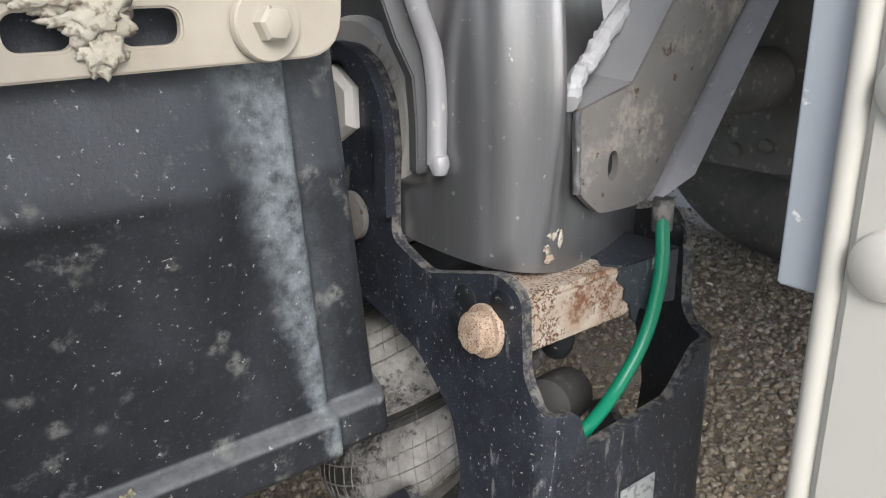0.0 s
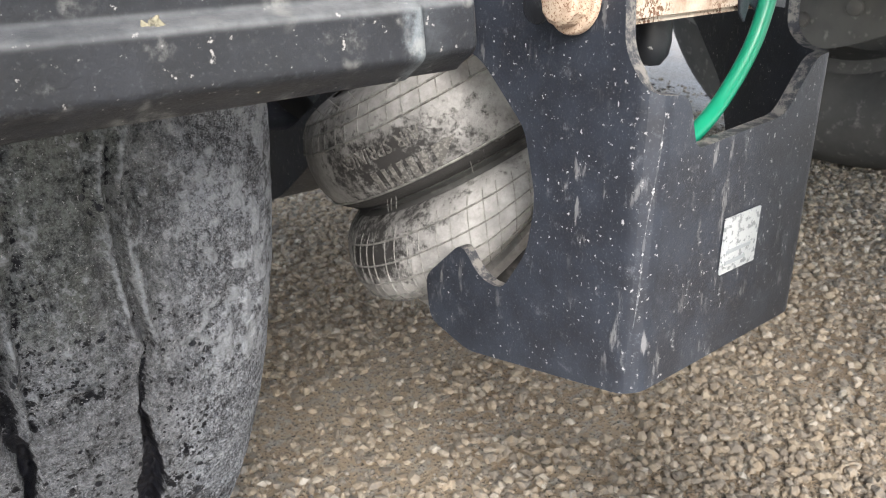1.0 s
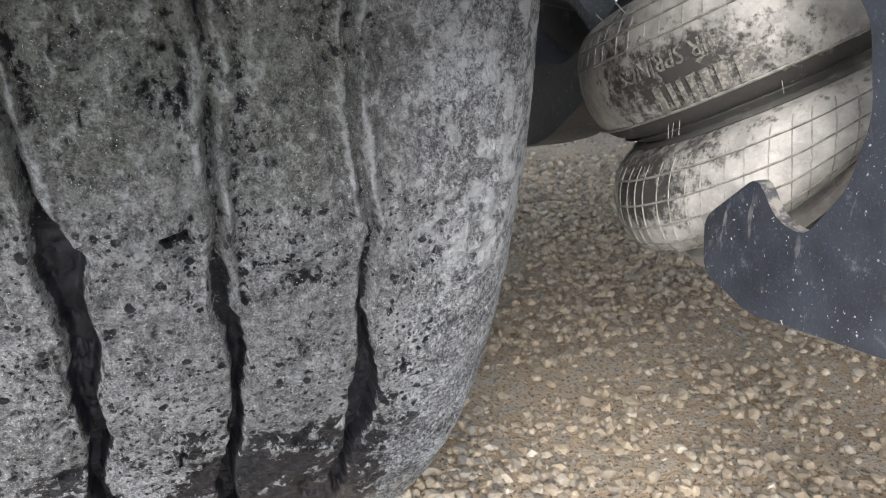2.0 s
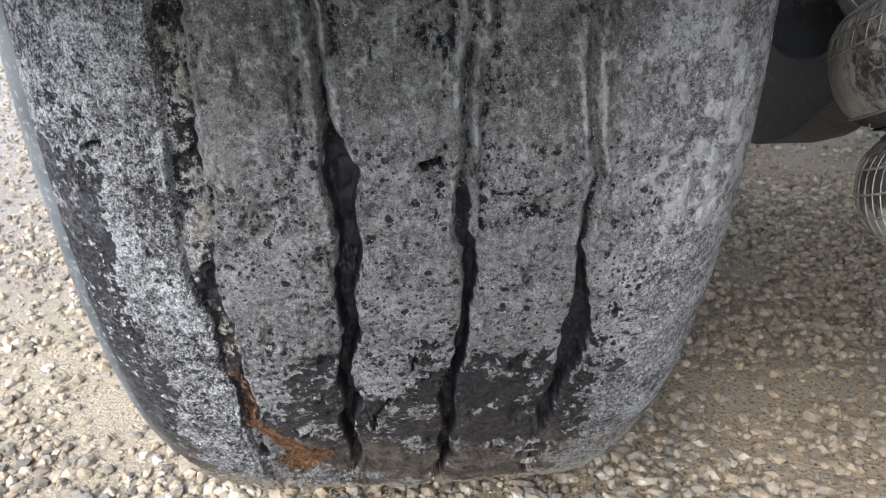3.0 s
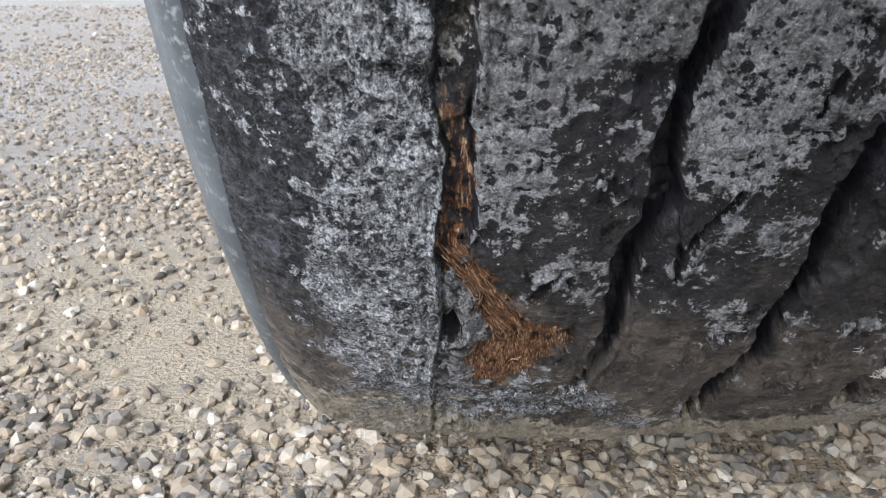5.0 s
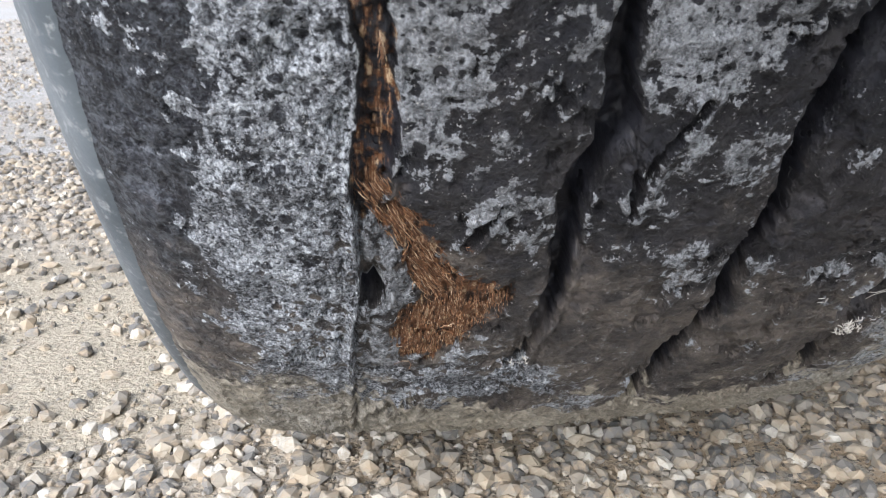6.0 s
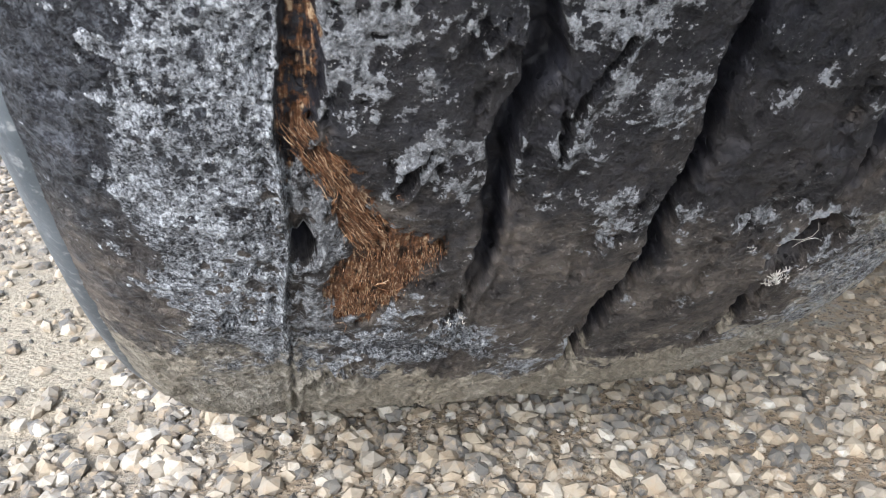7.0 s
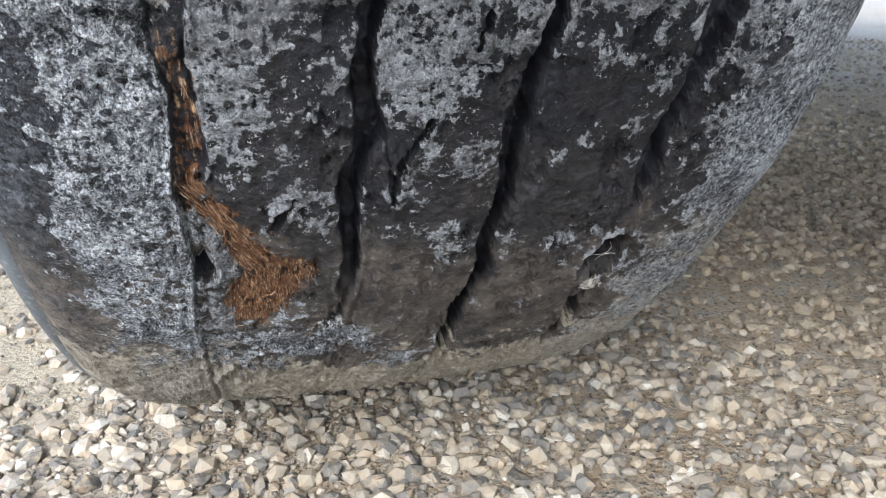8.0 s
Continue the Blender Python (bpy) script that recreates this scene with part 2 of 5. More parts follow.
def prism(outline, axis, at, depth, soft=0.0015, holes=()):
    """A plate: an outline in the plane across an axis, from at to at + depth."""
    put = {"x": lambda u, v, w: (w, u, v), "y": lambda u, v, w: (u, w, v), "z": lambda u, v, w: (u, v, w)}[axis]
    bm = bmesh.new()
    loops = [list(outline)] + [list(h) for h in holes]
    edges = []
    for lp in loops:
        vs = [bm.verts.new(put(p[0], p[1], at)) for p in lp]
        edges += [bm.edges.new((vs[i - 1], vs[i])) for i in range(len(vs))]
    bmesh.ops.triangle_fill(bm, use_beauty=True, use_dissolve=False, edges=edges)
    ret = bmesh.ops.extrude_face_region(bm, geom=bm.faces[:])
    shift = Vector(put(0, 0, depth))
    bmesh.ops.translate(bm, verts=[v for v in ret["geom"] if isinstance(v, bmesh.types.BMVert)], vec=shift)
    bmesh.ops.recalc_face_normals(bm, faces=bm.faces[:])
    if soft:
        bevel(bm, soft, 2)
    return bm


def ring_points(cu, cv, r, n=20, ru=None):
    return [(cu + (ru or r) * math.cos(2 * math.pi * i / n), cv + r * math.sin(2 * math.pi * i / n)) for i in range(n)]


def revolve(profile, origin, axis, n=48, arc=None):
    """Turns a profile of (radius, height) about an axis."""
    bm = bmesh.new()
    q = Vector((0, 0, 1)).rotation_difference(Vector(axis).normalized())
    full = arc is None
    a0, a1 = arc or (0, 2 * math.pi)
    rows = []
    for i in range(n if full else n + 1):
        a = a0 + (a1 - a0) * i / n
        rows.append([bm.verts.new(Vector(origin) + q @ Vector((r * math.cos(a), r * math.sin(a), h))) for r, h in profile])
    for i in range(n):
        p, q2 = rows[i], rows[(i + 1) % len(rows)]
        for j in range(len(profile) - 1):
            bm.faces.new((p[j], q2[j], q2[j + 1], p[j + 1]))
    bmesh.ops.remove_doubles(bm, verts=bm.verts[:], dist=1e-6)
    bmesh.ops.recalc_face_normals(bm, faces=bm.faces[:])
    return bm


def sweep(points, radius, n=12, flat=None):
    """A tube (or a flat bar of flat = (half width, half height)) along points."""
    bm = bmesh.new()
    pts = [Vector(p) for p in points]
    rows = []
    side, last = Vector((0, 0, 1)), None
    for i, p in enumerate(pts):
        d = (pts[min(i + 1, len(pts) - 1)] - pts[max(i - 1, 0)]).normalized()
        u = last - d * last.dot(d) if last else d.cross(side)
        u = u.normalized() if u.length > 0.1 else d.cross(Vector((0, 1, 0))).normalized()
        last = u
        w = u.cross(d).normalized()
        if flat:
            shape = [(flat[0], flat[1]), (-flat[0], flat[1]), (-flat[0], -flat[1]), (flat[0], -flat[1])]
        else:
            shape = [(radius * math.cos(2 * math.pi * k / n), radius * math.sin(2 * math.pi * k / n)) for k in range(n)]
        rows.append([bm.verts.new(p + u * a + w * c) for a, c in shape])
    k = len(rows[0])
    for a, c in zip(rows, rows[1:]):
        for j in range(k):
            bm.faces.new((a[j], a[(j + 1) % k], c[(j + 1) % k], c[j]))
    bm.faces.new(rows[0])
    bm.faces.new(rows[-1])
    bmesh.ops.recalc_face_normals(bm, faces=bm.faces[:])
    return bm


def bead(points, radius, seed):
    """A lumpy weld bead along points."""
    bm = sweep(spline(points, 14), radius, 10)
    for v in bm.verts:
        n = noise.noise_vector(v.co * 260 + Vector((seed, 0, 0)))
        v.co += n * radius * 0.26 + noise.noise_vector(v.co * 120) * radius * 0.35
    return bm


def spline(points, n=8):
    """A smooth line through points."""
    pts = [Vector(p) for p in points]
    out = []
    for i in range(len(pts) - 1):
        p0, p1, p2, p3 = pts[max(i - 1, 0)], pts[i], pts[i + 1], pts[min(i + 2, len(pts) - 1)]
        for j in range(n):
            t = j / n
            out.append(0.5 * ((2 * p1) + (p2 - p0) * t + (2 * p0 - 5 * p1 + 4 * p2 - p3) * t * t + (3 * p1 - p0 - 3 * p2 + p3) * t ** 3))
    return out + [pts[-1]]


def hex_bolt(origin, axis, across, height, washer, mat, parent, name="bolt", label="", sides=6):
    bm = revolve([(0, 0.0), (washer, 0.0), (washer, 0.0025), (washer * 0.96, 0.0035), (across * 0.5, 0.0035)], origin, axis, 28)
    head = revolve([(across * 0.577, 0.002), (across * 0.577, height * 0.85), (across * 0.48, height), (across * 0.2, height * 1.08), (0, height * 1.1)], origin, axis, sides)
    me = bpy.data.meshes.new("head")
    head.to_mesh(me)
    head.free()
    bm.from_mesh(me)
    bpy.data.meshes.remove(me)
    return part(name, bm, mat, parent, label, True, 25)


# smooth random fields on a plane
def field(u, v, seed):
    """Value noise with unit cells, in 0..1."""
    rng = np.random.RandomState(seed)
    g = rng.rand(257, 257)
    i, j = np.floor(u).astype(int), np.floor(v).astype(int)
    fu, fv = u - i, v - j
    fu, fv = fu * fu * (3 - 2 * fu), fv * fv * (3 - 2 * fv)
    i, j = i % 256, j % 256
    return (g[i, j] * (1 - fu) + g[i + 1, j] * fu) * (1 - fv) + (g[i, j + 1] * (1 - fu) + g[i + 1, j + 1] * fu) * fv


def fractal(u, v, seed, octaves=4, gain=0.5):
    s, a, t = 0, 1.0, 0
    for k in range(octaves):
        s = s + a * field(u * 2 ** k + 13.7 * k, v * 2 ** k + 7.3 * k, seed + k)
        t += a
        a *= gain
    return s / t


def ramp(x, a, b):
    t = np.clip((x - a) / (b - a), 0, 1)
    return t * t * (3 - 2 * t)


# ---- ground ----
GROUND, nt, b = material("sandy_gravel_bed", 0.95)
n1, n2, n3 = tex(nt, 3.0, 6, 0.6), tex(nt, 60.0, 8, 0.7), tex(nt, 220.0, 4, 0.6)
col = mix(nt, step(nt, n1, 0.35, 0.65), (0.235, 0.172, 0.112), (0.33, 0.258, 0.18))
col = mix(nt, step(nt, n2, 0.45, 0.62), col, (0.28, 0.26, 0.225))
col = mix(nt, step(nt, n3, 0.54, 0.62), col, (0.06, 0.055, 0.048))
co = nt.nodes.new("ShaderNodeTexCoord")


def away_from(x, y):
    d = nt.nodes.new("ShaderNodeVectorMath")
    d.operation = "DISTANCE"
    d.inputs[1].default_value = (x, y, 0.0)
    nt.links.new(co.outputs["Object"], d.inputs[0])
    return d.outputs["Value"]


# grey yard, brown dirt carried in round the axle, and a drift of pale sand outside the wheel
wide = tex(nt, 0.9, 6, 0.6)
yard = mix(nt, step(nt, n2, 0.35, 0.6), (0.24, 0.237, 0.235), (0.40, 0.392, 0.38))
yard = mix(nt, math2(nt, "MULTIPLY", step(nt, wide, 0.42, 0.62), 0.6), yard, (0.27, 0.235, 0.19))
yard = mix(nt, step(nt, n3, 0.56, 0.64), yard, (0.08, 0.076, 0.07))
clean = step(nt, math2(nt, "ADD", away_from(0.9, 0.0), math2(nt, "MULTIPLY", math2(nt, "SUBTRACT", wide, 0.5), 1.6)), 0.9, 1.7)
col = mix(nt, math2(nt, "MULTIPLY", clean, 0.8), col, yard)
drift = math2(nt, "SUBTRACT", 1.0, step(nt, math2(nt, "ADD", away_from(-0.38, 0.06), math2(nt, "MULTIPLY", math2(nt, "SUBTRACT", n1, 0.5), 0.5)), 0.14, 0.42))
col = mix(nt, math2(nt, "MULTIPLY", drift, step(nt, n2, 0.2, 0.5)), col, mix(nt, step(nt, n3, 0.3, 0.6), (0.24, 0.205, 0.155), (0.39, 0.34, 0.26)))
nt.links.new(col, b.inputs["Base Color"])
relief(nt, b, math2(nt, "ADD", n3, n2), 0.9, 0.006)
bm = bmesh.new()
bmesh.ops.create_grid(bm, x_segments=40, y_segments=40, size=300)
tagged(mesh_object("ground", bm, GROUND), "sandy yard ground under loose grey gravel", "ground", kind="structure")

STONE, nt, b = material("gravel_stone", 0.85)
geo = nt.nodes.new("ShaderNodeNewGeometry")
cr = nt.nodes.new("ShaderNodeValToRGB")
shades = ((0.0, (0.060, 0.058, 0.056)), (0.28, (0.145, 0.137, 0.126)), (0.5, (0.225, 0.200, 0.166)), (0.72, (0.285, 0.24, 0.18)), (0.94, (0.35, 0.325, 0.285)), (1.0, (0.43, 0.41, 0.365)))
while len(cr.color_ramp.elements) < len(shades):
    cr.color_ramp.elements.new(0.5)
for e, (p, c) in zip(cr.color_ramp.elements, shades):
    e.position, e.color = p, (*c, 1)
nt.links.new(geo.outputs["Random Per Island"], cr.inputs[0])
dusty = mix(nt, step(nt, tex(nt, 90, 5, 0.7), 0.45, 0.68), cr.outputs[0], (0.255, 0.20, 0.14))
co = nt.nodes.new("ShaderNodeTexCoord")
near = math2(nt, "SUBTRACT", 1.0, step(nt, math2(nt, "ADD", away_from(0.85, -0.02), math2(nt, "MULTIPLY", math2(nt, "SUBTRACT", tex(nt, 5, 5, 0.6), 0.5), 0.6)), 0.35, 0.75))
dusty = mix(nt, math2(nt, "MULTIPLY", near, 0.42), dusty, (0.215, 0.165, 0.112))
nt.links.new(dusty, b.inputs["Base Color"])
relief(nt, b, tex(nt, 700, 4), 0.4, 0.0008)


def gravel(name, count, area, size, seed, lift=0.25, feather=True):
    """Loose angular stones, scattered over area = (x0, x1, y0, y1); size = (least, most) in metres."""
    rng = np.random.RandomState(seed)
    bm = bmesh.new()
    bmesh.ops.create_icosphere(bm, subdivisions=1, radius=1.0)
    bv = np.array([v.co for v in bm.verts])
    bf = np.array([[v.index for v in f.verts] for f in bm.faces])
    bm.free()
    x0, x1, y0, y1 = area
    px, py = rng.uniform(x0, x1, count), rng.uniform(y0, y1, count)
    keep = fractal(px * 4 + 50, py * 4 + 50, 41, 3) + rng.rand(count) * 0.35 > 0.50
    keep &= rng.rand(count) > 0.80 * ramp(-px, 0.16, 0.24) * ramp(py + 0.06 * fractal(px * 20 + 9, py * 20 + 9, 43, 2), -0.10, 0.02) * (1 - 0.5 * ramp(py, 0.3, 0.5))
    # thins out unevenly towards the rim of the patch
    rim = np.minimum(np.minimum(px - x0, x1 - px), np.minimum(py - y0, y1 - py))
    keep &= rim + 0.10 > 0.20 * rng.rand(count) + 0.10 * fractal(px * 9 + 30, py * 9 + 30, 47, 3) if feather else True
    px, py = px[keep], py[keep]
    n = len(px)
    r = size[0] + (size[1] - size[0]) * rng.rand(n) ** 2.2
    sc = r[:, None] * rng.uniform(0.55, 1.15, (n, 3)) * np.array([1, 1, 0.75])
    jit = 1 + rng.uniform(-0.28, 0.28, (n, len(bv), 1))
    v = bv[None] * jit * sc[:, None, :]
    a, t = rng.uniform(0, 6.28, n), rng.uniform(-0.5, 0.5, n)
    c, s, ct, st = np.cos(a)[:, None], np.sin(a)[:, None], np.cos(t)[:, None], np.sin(t)[:, None]
    y, z = v[..., 1] * ct - v[..., 2] * st, v[..., 1] * st + v[..., 2] * ct
    x, y = v[..., 0] * c - y * s, v[..., 0] * s + y * c
    v = np.stack([x + px[:, None], y + py[:, None], z + r[:, None] * lift], -1)
    f = bf[None] + (np.arange(n) * len(bv))[:, None, None]
    ob = raw(name, v.reshape(-1, 3), f.reshape(-1, 3), STONE, False)
    return tagged(ob, "loose grey and beige crushed gravel on the ground", "gravel", kind="stuff")


gravel("gravel", 84000, (-0.72, 1.02, -0.82, 0.82), (0.0018, 0.0092), 5)
gravel("gravel", 17000, (-1.6, 2.6, 0.7, 2.6), (0.003, 0.010), 6)
gravel("gravel", 3000, (-1.9, -0.6, -0.6, 0.9), (0.003, 0.010), 7)
gravel("gravel", 26000, (0.9, 2.3, -0.55, 0.8), (0.0025, 0.0095), 8)
gravel("gravel", 12000, (-1.9, -0.2, 0.75, 2.2), (0.0025, 0.008), 9)
gravel("gravel", 9000, (-3.2, 0.2, 2.0, 4.8), (0.005, 0.014), 10)

# ---- the worn tyre ----
AXLE = 0.527
RADIUS = 0.525
TREAD, nt, b = material("worn_tyre_rubber", 0.8)


def attribute(nt, name):
    at = nt.nodes.new("ShaderNodeAttribute")
    at.attribute_name = name
    return at.outputs["Fac"]


def centred(nt, value, gain):
    return math2(nt, "MULTIPLY", math2(nt, "SUBTRACT", value, 0.5), gain)


fine, grain, speck = tex(nt, 330, 8, 0.7), tex(nt, 75, 8, 0.72), tex(nt, 1100, 4, 0.7)
streak = tex(nt, 520, 5, 0.7, (1.5, 0.55, 0.55))
amount = math2(nt, "ADD", attribute(nt, "dust"), centred(nt, grain, 2.0))
amount = math2(nt, "ADD", amount, centred(nt, fine, 2.8))
amount = math2(nt, "ADD", amount, centred(nt, streak, 1.0))
amount = step(nt, amount, 0.40, 0.56)
# pin holes of two sizes
co = nt.nodes.new("ShaderNodeTexCoord")
holes = None
for scale, radius in ((185.0, 0.36), (360.0, 0.34)):
    vo = nt.nodes.new("ShaderNodeTexVoronoi")
    vo.inputs["Scale"].default_value = scale
    wide = nt.nodes.new("ShaderNodeMapping")
    wide.inputs["Scale"].default_value = (0.9, 1.0, 1.0)
    nt.links.new(co.outputs["Object"], wide.inputs["Vector"])
    nt.links.new(wide.outputs[0], vo.inputs["Vector"])
    sep = nt.nodes.new("ShaderNodeSeparateColor")
    nt.links.new(vo.outputs["Color"], sep.inputs[0])
    size = math2(nt, "MULTIPLY", math2(nt, "POWER", sep.outputs[0], 1.15), radius)
    dist = math2(nt, "SUBTRACT", math2(nt, "ADD", vo.outputs["Distance"], centred(nt, fine, 0.30)), size)
    one = math2(nt, "SUBTRACT", 1.0, step(nt, dist, -0.03, 0.03))
    holes = one if holes is None else math2(nt, "MAXIMUM", holes, one)
holes = math2(nt, "MULTIPLY", holes, attribute(nt, "pits"))
cover = math2(nt, "MULTIPLY", amount, math2(nt, "SUBTRACT", 1.0, holes))
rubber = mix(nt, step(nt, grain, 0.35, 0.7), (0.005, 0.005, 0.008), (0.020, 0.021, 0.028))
# pale specks keep out of the grooves, whose shade is part of their black
rubber = mix(nt, math2(nt, "MULTIPLY", step(nt, math2(nt, "ADD", fine, centred(nt, speck, 0.9)), 0.62, 0.78), math2(nt, "MULTIPLY", step(nt, attribute(nt, "dust"), -0.5, 0.1), 0.9)), rubber, (0.17, 0.17, 0.178))
skin = math2(nt, "MULTIPLY", step(nt, attribute(nt, "flaky"), 0.5, 1.0), step(nt, math2(nt, "ADD", fine, centred(nt, speck, 0.8)), 0.42, 0.62))
rubber = mix(nt, math2(nt, "MULTIPLY", skin, 0.85), rubber, (0.080, 0.087, 0.102))
coarse = math2(nt, "ADD", math2(nt, "ADD", grain, centred(nt, fine, 0.9)), centred(nt, speck, 0.7))
dusty = mix(nt, step(nt, coarse, 0.24, 0.66), (0.060, 0.061, 0.066), (0.183, 0.185, 0.195))
big = tex(nt, 34, 5, 0.65)
crisp = math2(nt, "ADD", math2(nt, "ADD", fine, centred(nt, speck, 1.1)), math2(nt, "ADD", centred(nt, big, 0.8), centred(nt, streak, 0.7)))
ways = nt.nodes.new("ShaderNodeMapping")
ways.inputs["Scale"].default_value = (1.15, 0.75, 0.75)
nt.links.new(co.outputs["Object"], ways.inputs["Vector"])
net = nt.nodes.new("ShaderNodeTexVoronoi")
net.feature = "DISTANCE_TO_EDGE"
net.inputs["Scale"].default_value = 480.0
nt.links.new(ways.outputs[0], net.inputs["Vector"])
crackle = math2(nt, "SUBTRACT", 1.0, step(nt, math2(nt, "ADD", net.outputs["Distance"], centred(nt, fine, 0.5)), 0.03, 0.14))
crackle = math2(nt, "MULTIPLY", crackle, attribute(nt, "flaky"))
flaked = mix(nt, step(nt, crisp, 0.36, 0.46), (0.028, 0.030, 0.036), (0.235, 0.248, 0.275))
flaked = mix(nt, step(nt, crisp, 0.54, 0.63), flaked, (0.52, 0.55, 0.60))
flaked = mix(nt, math2(nt, "MULTIPLY", crackle, 0.30), flaked, (0.028, 0.029, 0.033))
dusty = mix(nt, attribute(nt, "flaky"), dusty, flaked)
dusty = mix(nt, step(nt, math2(nt, "ADD", speck, centred(nt, fine, 0.5)), 0.64, 0.74), dusty, (0.50, 0.50, 0.51))
grit = math2(nt, "MULTIPLY", step(nt, tex(nt, 820, 3, 0.6), 0.655, 0.70), step(nt, attribute(nt, "dust"), -0.45, 0.0))
brown = math2(nt, "MULTIPLY", attribute(nt, "brown"), step(nt, grain, 0.25, 0.6))
rubber = mix(nt, math2(nt, "MULTIPLY", brown, math2(nt, "ADD", 0.35, math2(nt, "MULTIPLY", step(nt, math2(nt, "ADD", big, centred(nt, fine, 0.8)), 0.36, 0.62), 0.6))), rubber, (0.125, 0.105, 0.090))
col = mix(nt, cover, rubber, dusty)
# greenish tinge, darkened as well to paint in the mudguard's shade
shaded_green = mix(nt, step(nt, coarse, 0.30, 0.70), (0.026, 0.030, 0.024), (0.115, 0.122, 0.100))
col = mix(nt, math2(nt, "MULTIPLY", math2(nt, "MULTIPLY", attribute(nt, "green_shade"), cover), 0.6), col, shaded_green)
# pale marks: worn ridges, and light painted on the upper right shoulder
scuffed = step(nt, math2(nt, "ADD", attribute(nt, "pale"), math2(nt, "ADD", centred(nt, fine, 1.0), centred(nt, grain, 0.5))), 0.30, 0.95)
col = mix(nt, math2(nt, "MULTIPLY", scuffed, 0.85), col, (0.37, 0.385, 0.41))
col = mix(nt, math2(nt, "MULTIPLY", grit, 0.85), col, (0.46, 0.455, 0.45))
sandy = step(nt, math2(nt, "ADD", attribute(nt, "sand"), math2(nt, "ADD", centred(nt, grain, 1.3), centred(nt, fine, 0.8))), 0.35, 0.85)
col = mix(nt, math2(nt, "MULTIPLY", sandy, 0.8), col, mix(nt, step(nt, fine, 0.35, 0.65), (0.23, 0.203, 0.163), (0.43, 0.385, 0.315)))
# woven cord laid bare
weave = tex(nt, 760, 4, 0.6, (1.0, 0.16, 0.16))
cordy = step(nt, math2(nt, "ADD", attribute(nt, "cord"), math2(nt, "ADD", centred(nt, fine, 1.5), centred(nt, weave, 1.0))), 0.42, 0.68)
strand = mix(nt, step(nt, math2(nt, "ADD", weave, centred(nt, grain, 0.7)), 0.34, 0.56), (0.014, 0.007, 0.004), (0.15, 0.066, 0.030))
strand = mix(nt, step(nt, math2(nt, "ADD", weave, centred(nt, speck, 0.5)), 0.54, 0.72), strand, (0.44, 0.33, 0.215))
col = mix(nt, cordy, col, strand)
nt.links.new(col, b.inputs["Base Color"])
nt.links.new(math2(nt, "ADD", math2(nt, "MULTIPLY", cover, 0.35), 0.50), b.inputs["Roughness"])
high = math2(nt, "ADD", math2(nt, "ADD", fine, grain), math2(nt, "MULTIPLY", speck, 0.5))
high = math2(nt, "ADD", high, math2(nt, "MULTIPLY", math2(nt, "SUBTRACT", math2(nt, "MULTIPLY", streak, 0.9), math2(nt, "MULTIPLY", crackle, 0.22)), attribute(nt, "flaky")))
high = math2(nt, "ADD", high, math2(nt, "MULTIPLY", math2(nt, "MULTIPLY", weave, cordy), 0.8))
high = math2(nt, "MULTIPLY", math2(nt, "SUBTRACT", high, 1.4), math2(nt, "ADD", 0.10, math2(nt, "MULTIPLY", step(nt, attribute(nt, "dust"), -1.1, 0.0), 0.90)))
relief(nt, b, math2(nt, "SUBTRACT", high, math2(nt, "MULTIPLY", holes, 1.2)), 1.0, 0.0034)
b.inputs["Specular IOR Level"].default_value = 0.32

SIDE_RIB = spotted("smooth_grey_rubber", (0.055, 0.066, 0.077), (0.20, 0.21, 0.22), 260, 0.54, 0.68, 0.5, 0.0, (0.10, 0.115, 0.13), 0.3, ((0.24, 0.25, 0.26), 0.55, 0.75))

